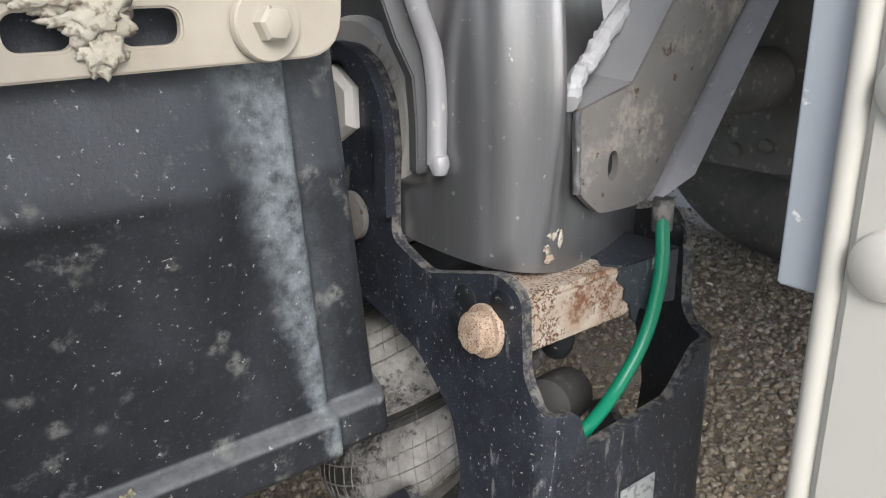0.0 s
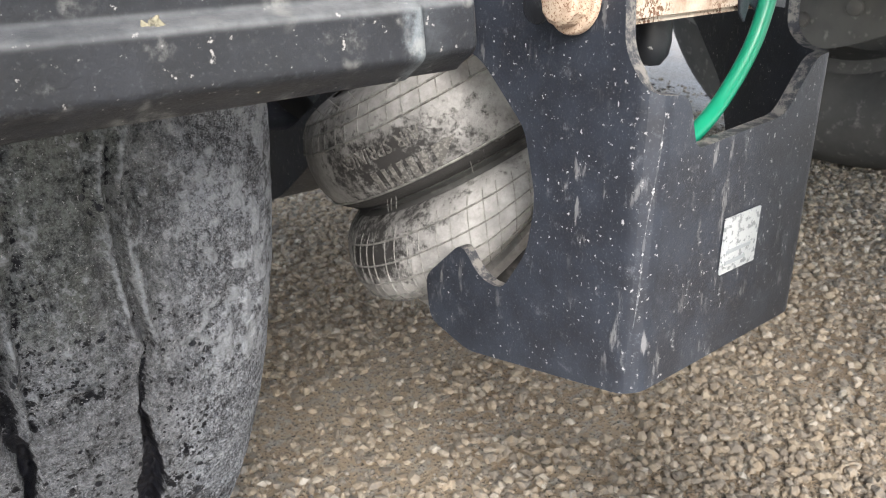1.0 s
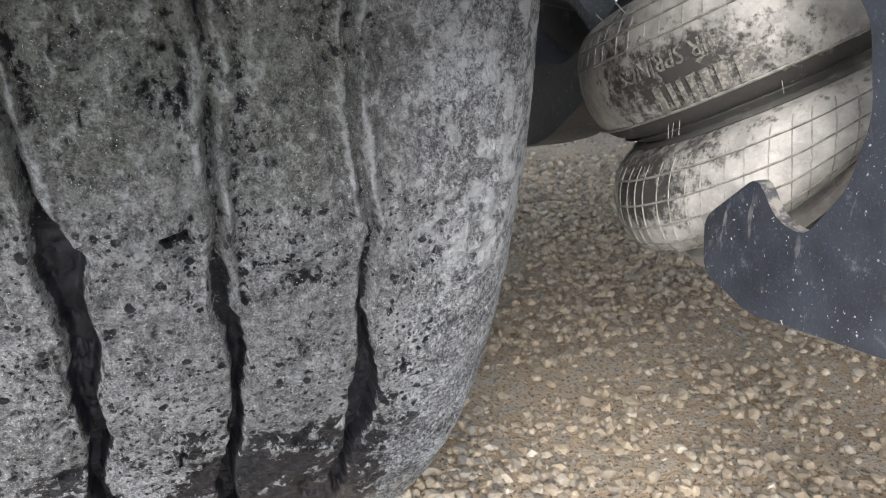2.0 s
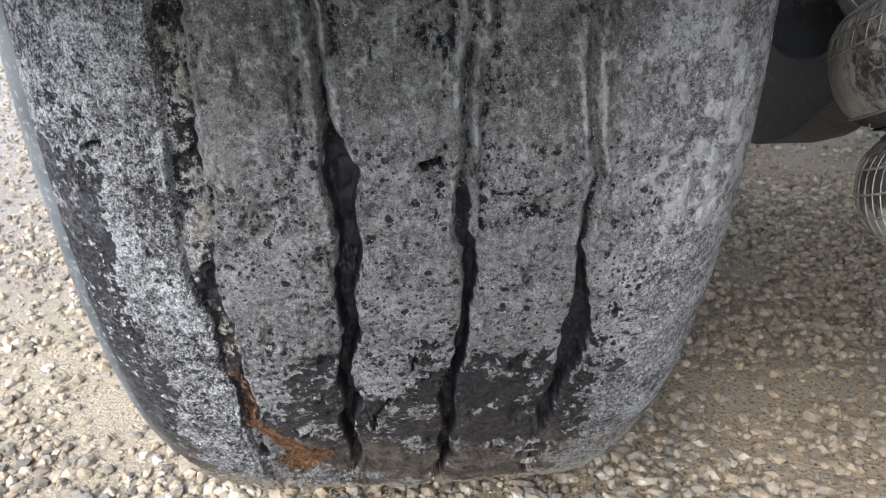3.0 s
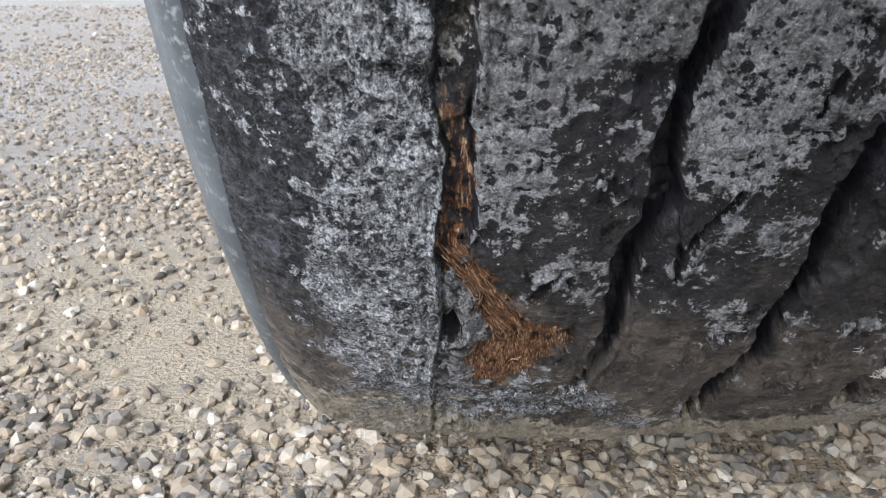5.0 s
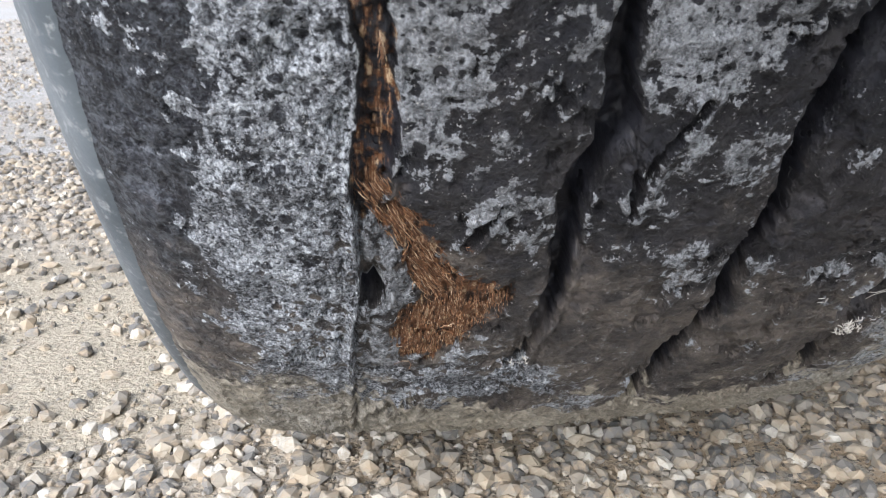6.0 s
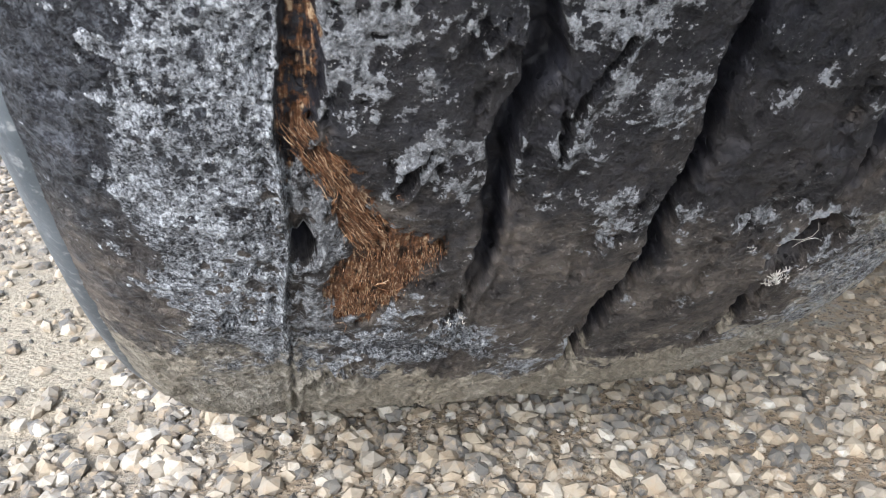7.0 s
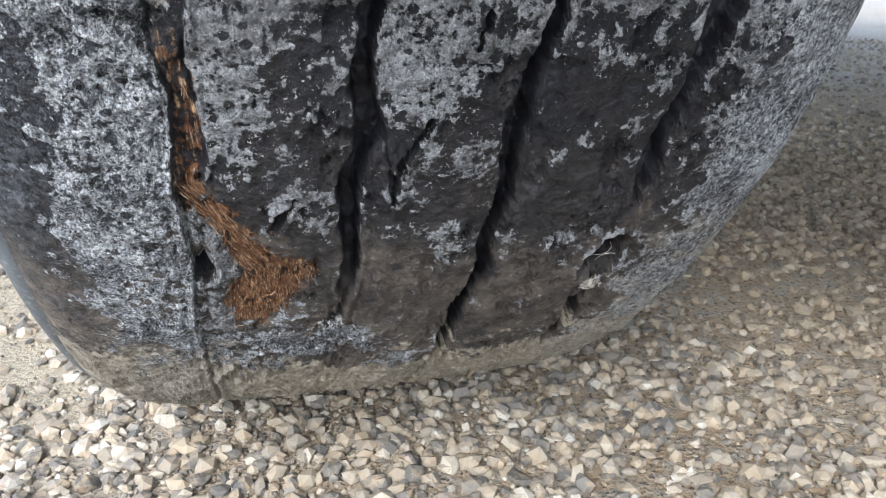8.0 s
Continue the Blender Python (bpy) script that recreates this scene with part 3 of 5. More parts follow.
# each groove down the tread: degrees below the axle, its two edges in millimetres from the middle, and how deep it is open
GROOVES = (
    ((-20, 8, 11, 13.2, 15.3, 18.4, 20.4, 21.6, 24.5, 27, 28.3, 30, 32, 34, 37, 41, 46, 52, 60),
     (-94, -94, -96, -98, -98, -100, -96, -92, -94, -91, -90, -92, -94, -93, -92, -94, -93, -92, -92),
     (-82, -82, -85, -81, -83, -88, -86, -83, -83, -84, -82, -81, -84, -88, -88, -91, -90, -89, -89),
     (0.5, 0.6, 0.7, 0.65, 0.6, 0.7, 0.75, 0.6, 0.7, 0.8, 0.7, 0.7, 0.4, 0.08, 0.06, 0.05, 0.12, 0.3, 0.2)),
    ((-20, 5, 9.5, 11.2, 12.3, 13.7, 15.9, 17, 18.6, 20, 22.5, 24.8, 26.5, 28.5, 30, 31.3, 32.5, 34.2, 36, 38, 40, 44),
     (-36, -36, -34, -33, -34, -32, -29, -29, -32, -32, -30, -34, -36.5, -34, -33, -37, -38, -36.5, -35, -34, -35, -34),
     (-31, -30, -28, -22, -18.5, -21, -20, -17, -22, -24, -22, -26, -29, -27, -23, -29, -31, -30, -28, -27, -29, -31),
     (0.12, 0.15, 0.25, 0.6, 0.85, 1, 1, 1, 1, 1, 1, 1, 1, 1, 1, 1, 1, 1, 0.9, 0.7, 0.3, 0.05)),
    ((-20, 8.4, 10.7, 12.3, 13.8, 15.6, 16.9, 18.7, 20.6, 22.4, 24.9, 27, 29, 31, 32.2, 34, 36, 39.3, 41.5, 44, 47.5, 52, 60),
     (22, 22, 25, 24, 22, 23, 27, 29, 28, 27, 25, 22, 18.5, 19, 21.5, 21.5, 19, 22, 19, 18.5, 19, 19, 20),
     (32, 33, 32, 31, 31, 31, 34, 35, 32, 31, 32, 28, 27, 28, 28, 28, 26, 29, 26, 25, 26, 22, 22),
     (0.1, 0.12, 0.12, 0.15, 0.4, 0.4, 0.6, 0.8, 0.85, 0.9, 0.95, 1, 1, 1, 1, 1, 1, 1, 1, 1, 1, 0.8, 0.6)),
    ((-20, 8.4, 11, 12.2, 13.9, 15.8, 17.1, 18.9, 20.8, 22.8, 25, 27, 29, 30.5, 32, 34, 36, 41, 43.5, 46, 50, 55),
     (77, 77, 82, 84, 82, 81, 80.5, 82.5, 82, 80, 79.5, 81, 80, 76, 75.5, 80, 79, 79, 77, 82, 78, 72),
     (80, 80, 84, 88, 87, 85, 84, 87, 91, 94, 94, 92, 87.5, 84, 84, 84, 80, 83, 84, 89, 84, 76),
     (0.1, 0.1, 0.12, 0.3, 0.5, 0.55, 0.5, 0.65, 0.9, 1, 1, 1, 1, 1, 0.8, 0.4, 0.05, 0.3, 0.8, 0.8, 0.6, 0.2)),
)
# dusty islands left on the bare lower tread, and bare blotches in the dust: (metres from the middle, degrees, radius)
PALE = ((-0.070, 26.5, 0.012), (-0.071, 28.5, 0.010), (-0.070, 30.2, 0.008), (-0.052, 32.6, 0.009), (-0.045, 34.2, 0.007), (-0.047, 35.6, 0.005), (-0.012, 26.5, 0.018), (0.004, 26.4, 0.014),
        (-0.016, 28.2, 0.013), (-0.002, 28.0, 0.012), (-0.012, 30.0, 0.006), (-0.017, 31.4, 0.005), (-0.015, 33.0, 0.004), (-0.024, 32.0, 0.004), (0.052, 27.0, 0.006), (0.070, 27.0, 0.009), (0.069, 29.6, 0.008), (0.068, 31.6, 0.006))
BARE = ((-0.048, 28.2, 0.011), (-0.046, 30.2, 0.010), (-0.058, 31.0, 0.006), (-0.061, 29.4, 0.005), (-0.040, 26.8, 0.006), (0.012, 24.3, 0.009), (0.000, 24.4, 0.005), (0.041, 25.5, 0.010), (0.046, 29.0, 0.012), (0.109, 19.2, 0.005),
        (0.106, 21.6, 0.005), (0.099, 24.0, 0.006), (0.116, 26.8, 0.007), (0.100, 28.6, 0.007), (-0.150, 12.5, 0.012), (-0.140, 15.0, 0.014))


def curve(a, at, values):
    """A soft line through values at given degrees."""
    fine_a = np.linspace(-21, 66, 1741)
    line = np.convolve(np.pad(np.interp(fine_a, at, values), 10, mode="edge"), np.hanning(23)[1:-1] / np.hanning(23).sum(), "valid")
    return np.interp(a, fine_a, line)


def inside(x, a, poly, soft):
    """Signed nearness to a patch given as (x, a, radius in metres) blobs."""
    best = np.full(x.shape, -1.0)
    for px, pa, r in poly:
        d = np.hypot(x - px, np.radians(a - pa) * RADIUS)
        best = np.maximum(best, (r - d) / soft)
    return np.clip(0.5 + best, 0, 1)


CORDS = ((-0.085, 27.3, 0.0010), (-0.0845, 28.9, 0.0018), (-0.0855, 30.5, 0.0018), (-0.0855, 31.9, 0.0045), (-0.080, 33.0, 0.0054), (-0.0762, 34.0, 0.0055), (-0.0716, 35.0, 0.0062), (-0.0680, 36.2, 0.0080), (-0.063, 37.1, 0.0090),
         (-0.056, 37.6, 0.0078), (-0.0505, 37.7, 0.0056), (-0.067, 38.6, 0.0115), (-0.0585, 38.9, 0.0090), (-0.0725, 39.8, 0.0085), (-0.064, 40.0, 0.0085), (-0.0745, 41.0, 0.0058), (-0.068, 41.2, 0.0050))
# cracks and gouges: pairs of (metres from the middle, degrees), half width, depth
GOUGES = (
    ((0.040, 13.2), (0.0586, 13.5), 0.0008, 0.003), ((0.0586, 13.5), (0.081, 12.5), 0.0007, 0.003),
    ((0.009, 11.9), (0.016, 11.6), 0.0016, 0.006), ((-0.130, 10.9), (-0.124, 10.6), 0.0014, 0.005),
    ((-0.0185, 32.4), (-0.0165, 30.8), 0.0013, 0.007), ((-0.0165, 30.8), (-0.0085, 29.0), 0.0010, 0.006),
    ((-0.061, 34.3), (-0.0575, 33.3), 0.0013, 0.006), ((-0.0575, 33.3), (-0.0530, 32.5), 0.0010, 0.005),
    ((-0.085, 50.4), (-0.074, 47.8), 0.0026, 0.006), ((-0.071, 46.9), (-0.062, 45.5), 0.0018, 0.005), ((-0.022, 30.3), (-0.018, 33.2), 0.0007, 0.004), ((0.112, 20.5), (0.121, 19.3), 0.0012, 0.004),
    ((-0.088, 35.4), (-0.087, 37.2), 0.0026, 0.006), ((0.005, 24.6), (0.004, 26.0), 0.0010, 0.005),
)


def tread_height(x, a):
    """Relief of the tread (metres) and its dust (cut away in grooves, for bare rubber and their shade), pin holes,
    brown scuffs, sand and bare cords, at x from the middle and a degrees below the axle.
    """
    s = np.radians(a) * RADIUS
    u, v = x * 1000, s * 1000
    fold = 1 - np.abs(2 * fractal(u / 13 + 60, v / 10 + 60, 131, 4, 0.6) - 1)
    fold2 = 1 - np.abs(2 * fractal(u / 5 + 20, v / 6 + 20, 141, 3, 0.6) - 1)
    h = (fractal(u / 60 + 40, v / 60 + 40, 11) - 0.5) * 0.006 + (fractal(u / 9 + 9, v / 12 + 9, 21, 4) - 0.5) * 0.0026
    h += (fold - 0.75) * 0.0022 + (fold2 - 0.7) * 0.0014
    low = ramp(a, 22, 30)
    dust = 0.98 - 0.38 * low + (fractal(u / 24 + 70, v / 28 + 70, 31, 5, 0.65) - 0.5) * (0.6 + 2.2 * low)
    flaky = np.clip(0.12 + ramp(-x, 0.085, 0.10) + ramp(x, 0.09, 0.12) * 0.5 + 0.12 * (1 - low) + 0.28 * low, 0, 1)
    dust += ((fold - 0.75) * 1.3 + (fold2 - 0.72) * 1.2) * (0.35 + 0.65 * flaky)
    deep = np.zeros_like(x)
    pale = np.zeros_like(x)
    dark = np.zeros_like(x)
    filled, choke, fin = np.zeros_like(x), np.zeros_like(x), np.zeros_like(x)
    for k, (ga, gl, gr, go) in enumerate(GROOVES):
        # both edges wander a little, each in its own way
        nl = (fractal(v / 7 + 11 * k, v * 0 + 3 * k, 61 + k, 3) - 0.5) * 0.0030
        nr = (fractal(v / 6 + 17 * k, v * 0 + 5 * k, 66 + k, 3) - 0.5) * 0.0036
        left, right = curve(a, ga, gl) / 1000 + nl, curve(a, ga, gr) / 1000 + nr
        open_ = np.clip(curve(a, ga, go), 0.05, 1)
        shut = (1 - ramp(open_, 0.1, 0.5)) * 0.35 * (right - left)
        left, right = left + shut, right - shut
        # the rubber rolls softly over one edge and breaks off crisply at the other
        worn = 1 - ramp(a, 15, 24)
        cut = ramp(x, left - 0.0012 - 0.0016 * worn, left + 0.0014 + 0.0010 * worn) * (1 - ramp(x, right - 0.0013 - 0.0010 * worn, right + 0.0009 + 0.0012 * worn))
        deep = np.maximum(deep, cut * (0.20 + 0.80 * open_))
        # open grooves go black: clean rubber, with their own shade put into the colour
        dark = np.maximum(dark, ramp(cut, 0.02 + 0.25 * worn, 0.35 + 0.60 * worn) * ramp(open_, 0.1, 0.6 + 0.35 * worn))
        if k == 0:
            filled = cut * (1 - 0.4 * ramp(fractal(v / 9 + 4, u / 9, 151, 4), 0.55, 0.66)) * (1 - ramp(a, 24, 30))
            # below, the groove is choked with brown fibres beside a thin rubber fin
            choke = cut * ramp(a, 24, 26) * (1 - ramp(a, 33, 35))
            fin = (1 - ramp(np.abs(x - left + 0.0004), 0.0002, 0.0011)) * ramp(a, 24, 27) * (1 - ramp(a, 44, 48))
        # rib edges stand a little proud, paler with caught dust and painted edge light
        lip = (1 - ramp(np.abs(x - right - 0.0012), 0, 0.0022)) + 0.5 * (1 - ramp(np.abs(x - left + 0.0018), 0, 0.0022))
        lip = lip * ramp(open_, 0.1, 0.4)
        h += 0.0009 * lip
        dust += 0.45 * lip * (1 - 0.6 * ramp(a, 30, 36))
        # old mould lines beside the worn-down grooves
        for line in (left - 0.004, right + 0.004):
            mark = (1 - ramp(np.abs(x - line), 0.0006, 0.0018)) * (1 - ramp(open_, 0.3, 0.7))
            h -= 0.0010 * mark
            dust -= 0.25 * mark
        # where a groove is worn away, a shallow scar meanders on between pale ridges
        gone = (1 - ramp(open_, 0.2, 0.5)) * (1 - ramp(a, 13, 18))
        scar = np.abs(x - (left + right) / 2 - (fractal(v / 40 + 9 * k, v * 0 + 4, 181 + k, 3) - 0.5) * 0.013)
        rise, slot, flank = np.exp(-((scar - 0.0042) / 0.0018) ** 2), np.exp(-(scar / 0.0019) ** 2), np.exp(-((scar - 0.0092) / 0.0024) ** 2)
        h += gone * (0.0016 * rise - 0.0034 * slot - 0.0026 * flank)
        dust += gone * (0.35 * rise - 0.55 * slot - 0.45 * flank)
        pale = np.maximum(pale, gone * rise * (0.30 + 0.45 * ramp(fractal(v / 11 + 5 * k, u / 11, 191 + k, 3), 0.40, 0.60)))
        # ribs sag towards their grooves
        h -= 0.0022 * (np.exp(-np.abs(x - left) / 0.005) + np.exp(-np.abs(x - right) / 0.004)) * open_
    h -= deep * (0.0125 - 0.008 * filled - 0.0075 * choke)
    h += 0.0028 * fin
    dust += 1.2 * fin
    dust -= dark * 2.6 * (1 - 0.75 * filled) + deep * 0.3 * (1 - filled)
    # chunks torn out of the rib edges
    chip = ramp(fractal(u / 15 + 3, v / 19 + 3, 71, 5, 0.62), 0.64, 0.68) * (1 - ramp(np.abs(x), 0.115, 0.122))
    h -= chip * 0.0024
    dust -= chip * 0.22
    for (xa, aa), (xb, ab), wide, depth in GOUGES:
        sa, sb = math.radians(aa) * RADIUS, math.radians(ab) * RADIUS
        lx, ls = xb - xa, sb - sa
        t = np.clip(((x - xa) * lx + (s - sa) * ls) / (lx * lx + ls * ls), 0, 1)
        d = np.hypot(x - xa - t * lx + (fold2 - 0.7) * 0.003, s - sa - t * ls + (fold - 0.7) * 0.003)
        slit = 1 - ramp(d, wide * 0.6, wide * 1.6)
        h += 0.0012 * (1 - ramp(np.abs(d - wide * 2.4), 0, 0.002)) - depth * slit
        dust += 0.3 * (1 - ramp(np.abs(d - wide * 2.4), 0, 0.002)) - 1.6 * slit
    # short cracks
    crack = np.abs(fractal(u / 30 + 33, v / 12 + 33, 101, 4) - 0.5)
    crack = (1 - ramp(crack, 0.0, 0.010)) * ramp(fractal(u / 40 + 8, v / 40 + 8, 111, 2), 0.55, 0.62)
    h -= crack * 0.0014
    dust -= crack * 0.7
    edge = fractal(u / 14 + 30, v / 18 + 30, 91, 5, 0.7) - 0.5
    bare = ramp(-x + edge * 0.040, 0.127, 0.132) * ramp(a + edge * 26, 10, 14) * (1 - 0.6 * ramp(-x + edge * 0.02, 0.158, 0.164))
    wx, wa = x + edge * 0.022, a + edge * 3.4 + (fold2 - 0.7) * 1.2
    bare2 = ramp(wa + edge * 12, 24.8, 26.8) * ramp(x + edge * 0.03, -0.080, -0.076) * (1 - ramp(x + edge * 0.05, 0.094, 0.104))
    bare2 = np.maximum(bare2 * (1 - 0.95 * inside(wx, wa, PALE, 0.008)), 0.9 * inside(wx, wa, BARE, 0.006))
    islands = fractal(u / 7 + 44, v / 6 + 44, 171, 4, 0.7) - 0.5
    dust -= (bare * 1.0 + bare2 * (0.85 - 0.12 * ramp(a, 33, 38))) * (1 - 1.6 * np.clip(islands, -0.1, 0.3))
    crust = inside(x + edge * 0.03, a + edge * 6, ((-0.064, 43.6, 0.012), (-0.040, 43.6, 0.010), (-0.075, 43.5, 0.008), (-0.048, 45.5, 0.011), (-0.030, 44.5, 0.007), (-0.055, 41.8, 0.005), (-0.080, 46.5, 0.009), (-0.060, 47.5, 0.008)), 0.010)
    dust += 1.7 * crust * (0.55 + 1.2 * np.clip(islands + 0.15, 0, 0.5))
    h += 0.0016 * crust * (fold2 - 0.6)
    flaky = np.clip(flaky + 0.5 * crust, 0, 1)
    dust += 0.6 * inside(wx, wa, ((-0.078, 38.0, 0.006), (-0.082, 40.5, 0.008)), 0.008)
    dust += 0.50 * ramp(-x, 0.092, 0.10) * (1 - bare) + 1.0 * ramp(x + edge * 0.03, 0.098, 0.130) * (1 - inside(wx, wa, BARE, 0.006)) * (1 - 0.8 * ramp(a + edge * 20, 31, 35))
    # upper right shoulder: pale flaky dust, raised further in place of bounced light
    upper_side = ramp(x + edge * 0.05, 0.050, 0.095) * (1 - ramp(a, 12, 20))
    dust += 0.55 * upper_side
    flaky = flaky * (1 - 0.35 * upper_side)
    h += upper_side * (fold - 0.7) * 0.0030
    lumps = fractal(u / 6 + 15, v / 8 + 15, 201, 3, 0.6)
    h += upper_side * (lumps - 0.5) * 0.0040
    pale = np.maximum(pale, (0.55 * ramp(lumps, 0.42, 0.62) + 0.30) * ramp(x + edge * 0.04, 0.070, 0.125) * (1 - ramp(a + edge * 14, 15, 23)))
    pale = np.maximum(pale, 0.55 * ramp(fold2 + (lumps - 0.5) * 0.6, 0.86, 0.96) * (1 - ramp(a, 14, 20)) * (1 - deep))
    pits = ramp(0.5 + (fractal(u / 38 + 90, v / 38 + 20, 81, 3) - 0.5) * 3 + 0.55 * ramp(a, 12, 18) + 0.1 * ramp(a, 22, 27) - 0.85 * (1 - ramp(a, 6, 13)), 0.15, 0.6) * (1 - ramp(np.abs(x), 0.115, 0.13)) * (1 - deep)
    brown = np.maximum(ramp(a + edge * 16, 32, 39), 0.15 * ramp(a + edge * 14, 27, 31) * ramp(x, -0.08, -0.07)) * (1 - dark)
    sand = 1.0 * ramp(a + edge * 10, 46, 53) * (1 - deep * 0.8) + 0.6 * ramp(a + edge * 10, 40, 46) * (1 - ramp(x, -0.09, -0.04))
    sand *= 1 - 0.6 * ramp(x, 0.03, 0.07)
    sand *= 1 - 0.6 * crust
    sand += 0.9 * ramp(a + edge * 3, 49.5, 52.0) * (1 - deep)
    sand += 0.50 * ramp(x + edge * 0.03, 0.085, 0.105) * ramp(a + edge * 8, 33, 38)
    h += (lumps - 0.5) * 0.0050 * ramp(a + edge * 6, 46, 50)
    sand += 0.5 * ramp(lumps, 0.5, 0.66) * ramp(a + edge * 8, 44, 49)
    cord = inside(x + edge * 0.012, a + (fold2 - 0.7) * 1.5, CORDS, 0.006)
    cord = np.maximum(cord, 0.50 * choke)
    h -= 0.0028 * cord
    dust -= 0.5 * inside(x, a, CORDS, 0.012) * (1 - cord)
    sand += filled * 0.44
    # holes rubbed through at the grooves' ends, with pale frayed rims and blackened insides
    for hx, ha, r, slim in ((0.0800, 38.5, 0.0175, 1.75), (-0.036, 42.2, 0.0062, 1.7), (-0.0855, 36.9, 0.0072, 1.7)):
        d = np.hypot((x - hx + (s - math.radians(ha) * RADIUS) * 0.15) * slim, s - math.radians(ha) * RADIUS) + (fold2 - 0.7) * 0.002
        h -= 0.015 * (1 - ramp(d, r * 0.80, r * 1.05)) - 0.0012 * (1 - ramp(np.abs(d - r * 1.15), 0, r * 0.15))
        frayed = ramp(fractal(u / 4 + 7, v / 4 + 7, 161, 2), 0.36, 0.58) * ramp(d, r * 0.98, r * 1.08) * (1 - ramp(d, r * 1.15, r * 1.4))
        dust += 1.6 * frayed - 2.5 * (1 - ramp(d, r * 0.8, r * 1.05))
        pale = np.maximum(pale, 0.8 * frayed)
        brown = brown * ramp(d, r * 0.85, r * 1.1)
        sand = sand * ramp(d, r * 0.8, r * 1.2)
    # green tinge and painted mudguard shade, strongest high on the middle tread
    green_shade = (1 - ramp(a + edge * 16, 5, 15)) * (1 - ramp(np.abs(x + 0.01) + edge * 0.05, 0.07, 0.115))
    return h, np.clip(dust, -1.5, 1.5), pits, brown, sand, cord, flaky, green_shade, pale


def profile(w):
    """Half a tyre's section, by w from 0 (middle of the tread) to 1 (bead): distance from the middle plane and radius."""
    px = (0.0, 0.06, 0.11, 0.135, 0.150, 0.160, 0.168, 0.178, 0.188, 0.192, 0.188, 0.176, 0.160, 0.150)
    pr = (0.525, 0.5245, 0.522, 0.517, 0.509, 0.499, 0.485, 0.460, 0.425, 0.395, 0.360, 0.325, 0.300, 0.288)
    k = np.linspace(0, 1, len(px))
    return np.interp(w, k, px), np.interp(w, k, pr)


def smooth_profile(n):
    w = np.linspace(0, 1, 400)
    x, r = profile(w)
    ker = np.ones(25) / 25
    x = np.convolve(np.pad(x, 12, mode="reflect", reflect_type="odd"), ker, "valid")
    r = np.convolve(np.pad(r, 12, mode="edge"), ker, "valid")
    L = np.concatenate([[0], np.cumsum(np.hypot(np.diff(x), np.diff(r)))])
    t = np.linspace(0, L[-1], n)
    return np.interp(t, L, x), np.interp(t, L, r)


def settle(v):
    """Presses the tyre flat where it meets the ground, and bulges it a little."""
    low = v[:, 2] < 0.003
    near = np.clip((0.09 - v[:, 2]) / 0.09, 0, 1) ** 2
    v[:, 0] *= 1 + 0.035 * near
    v[low, 2] = 0.003
    return v


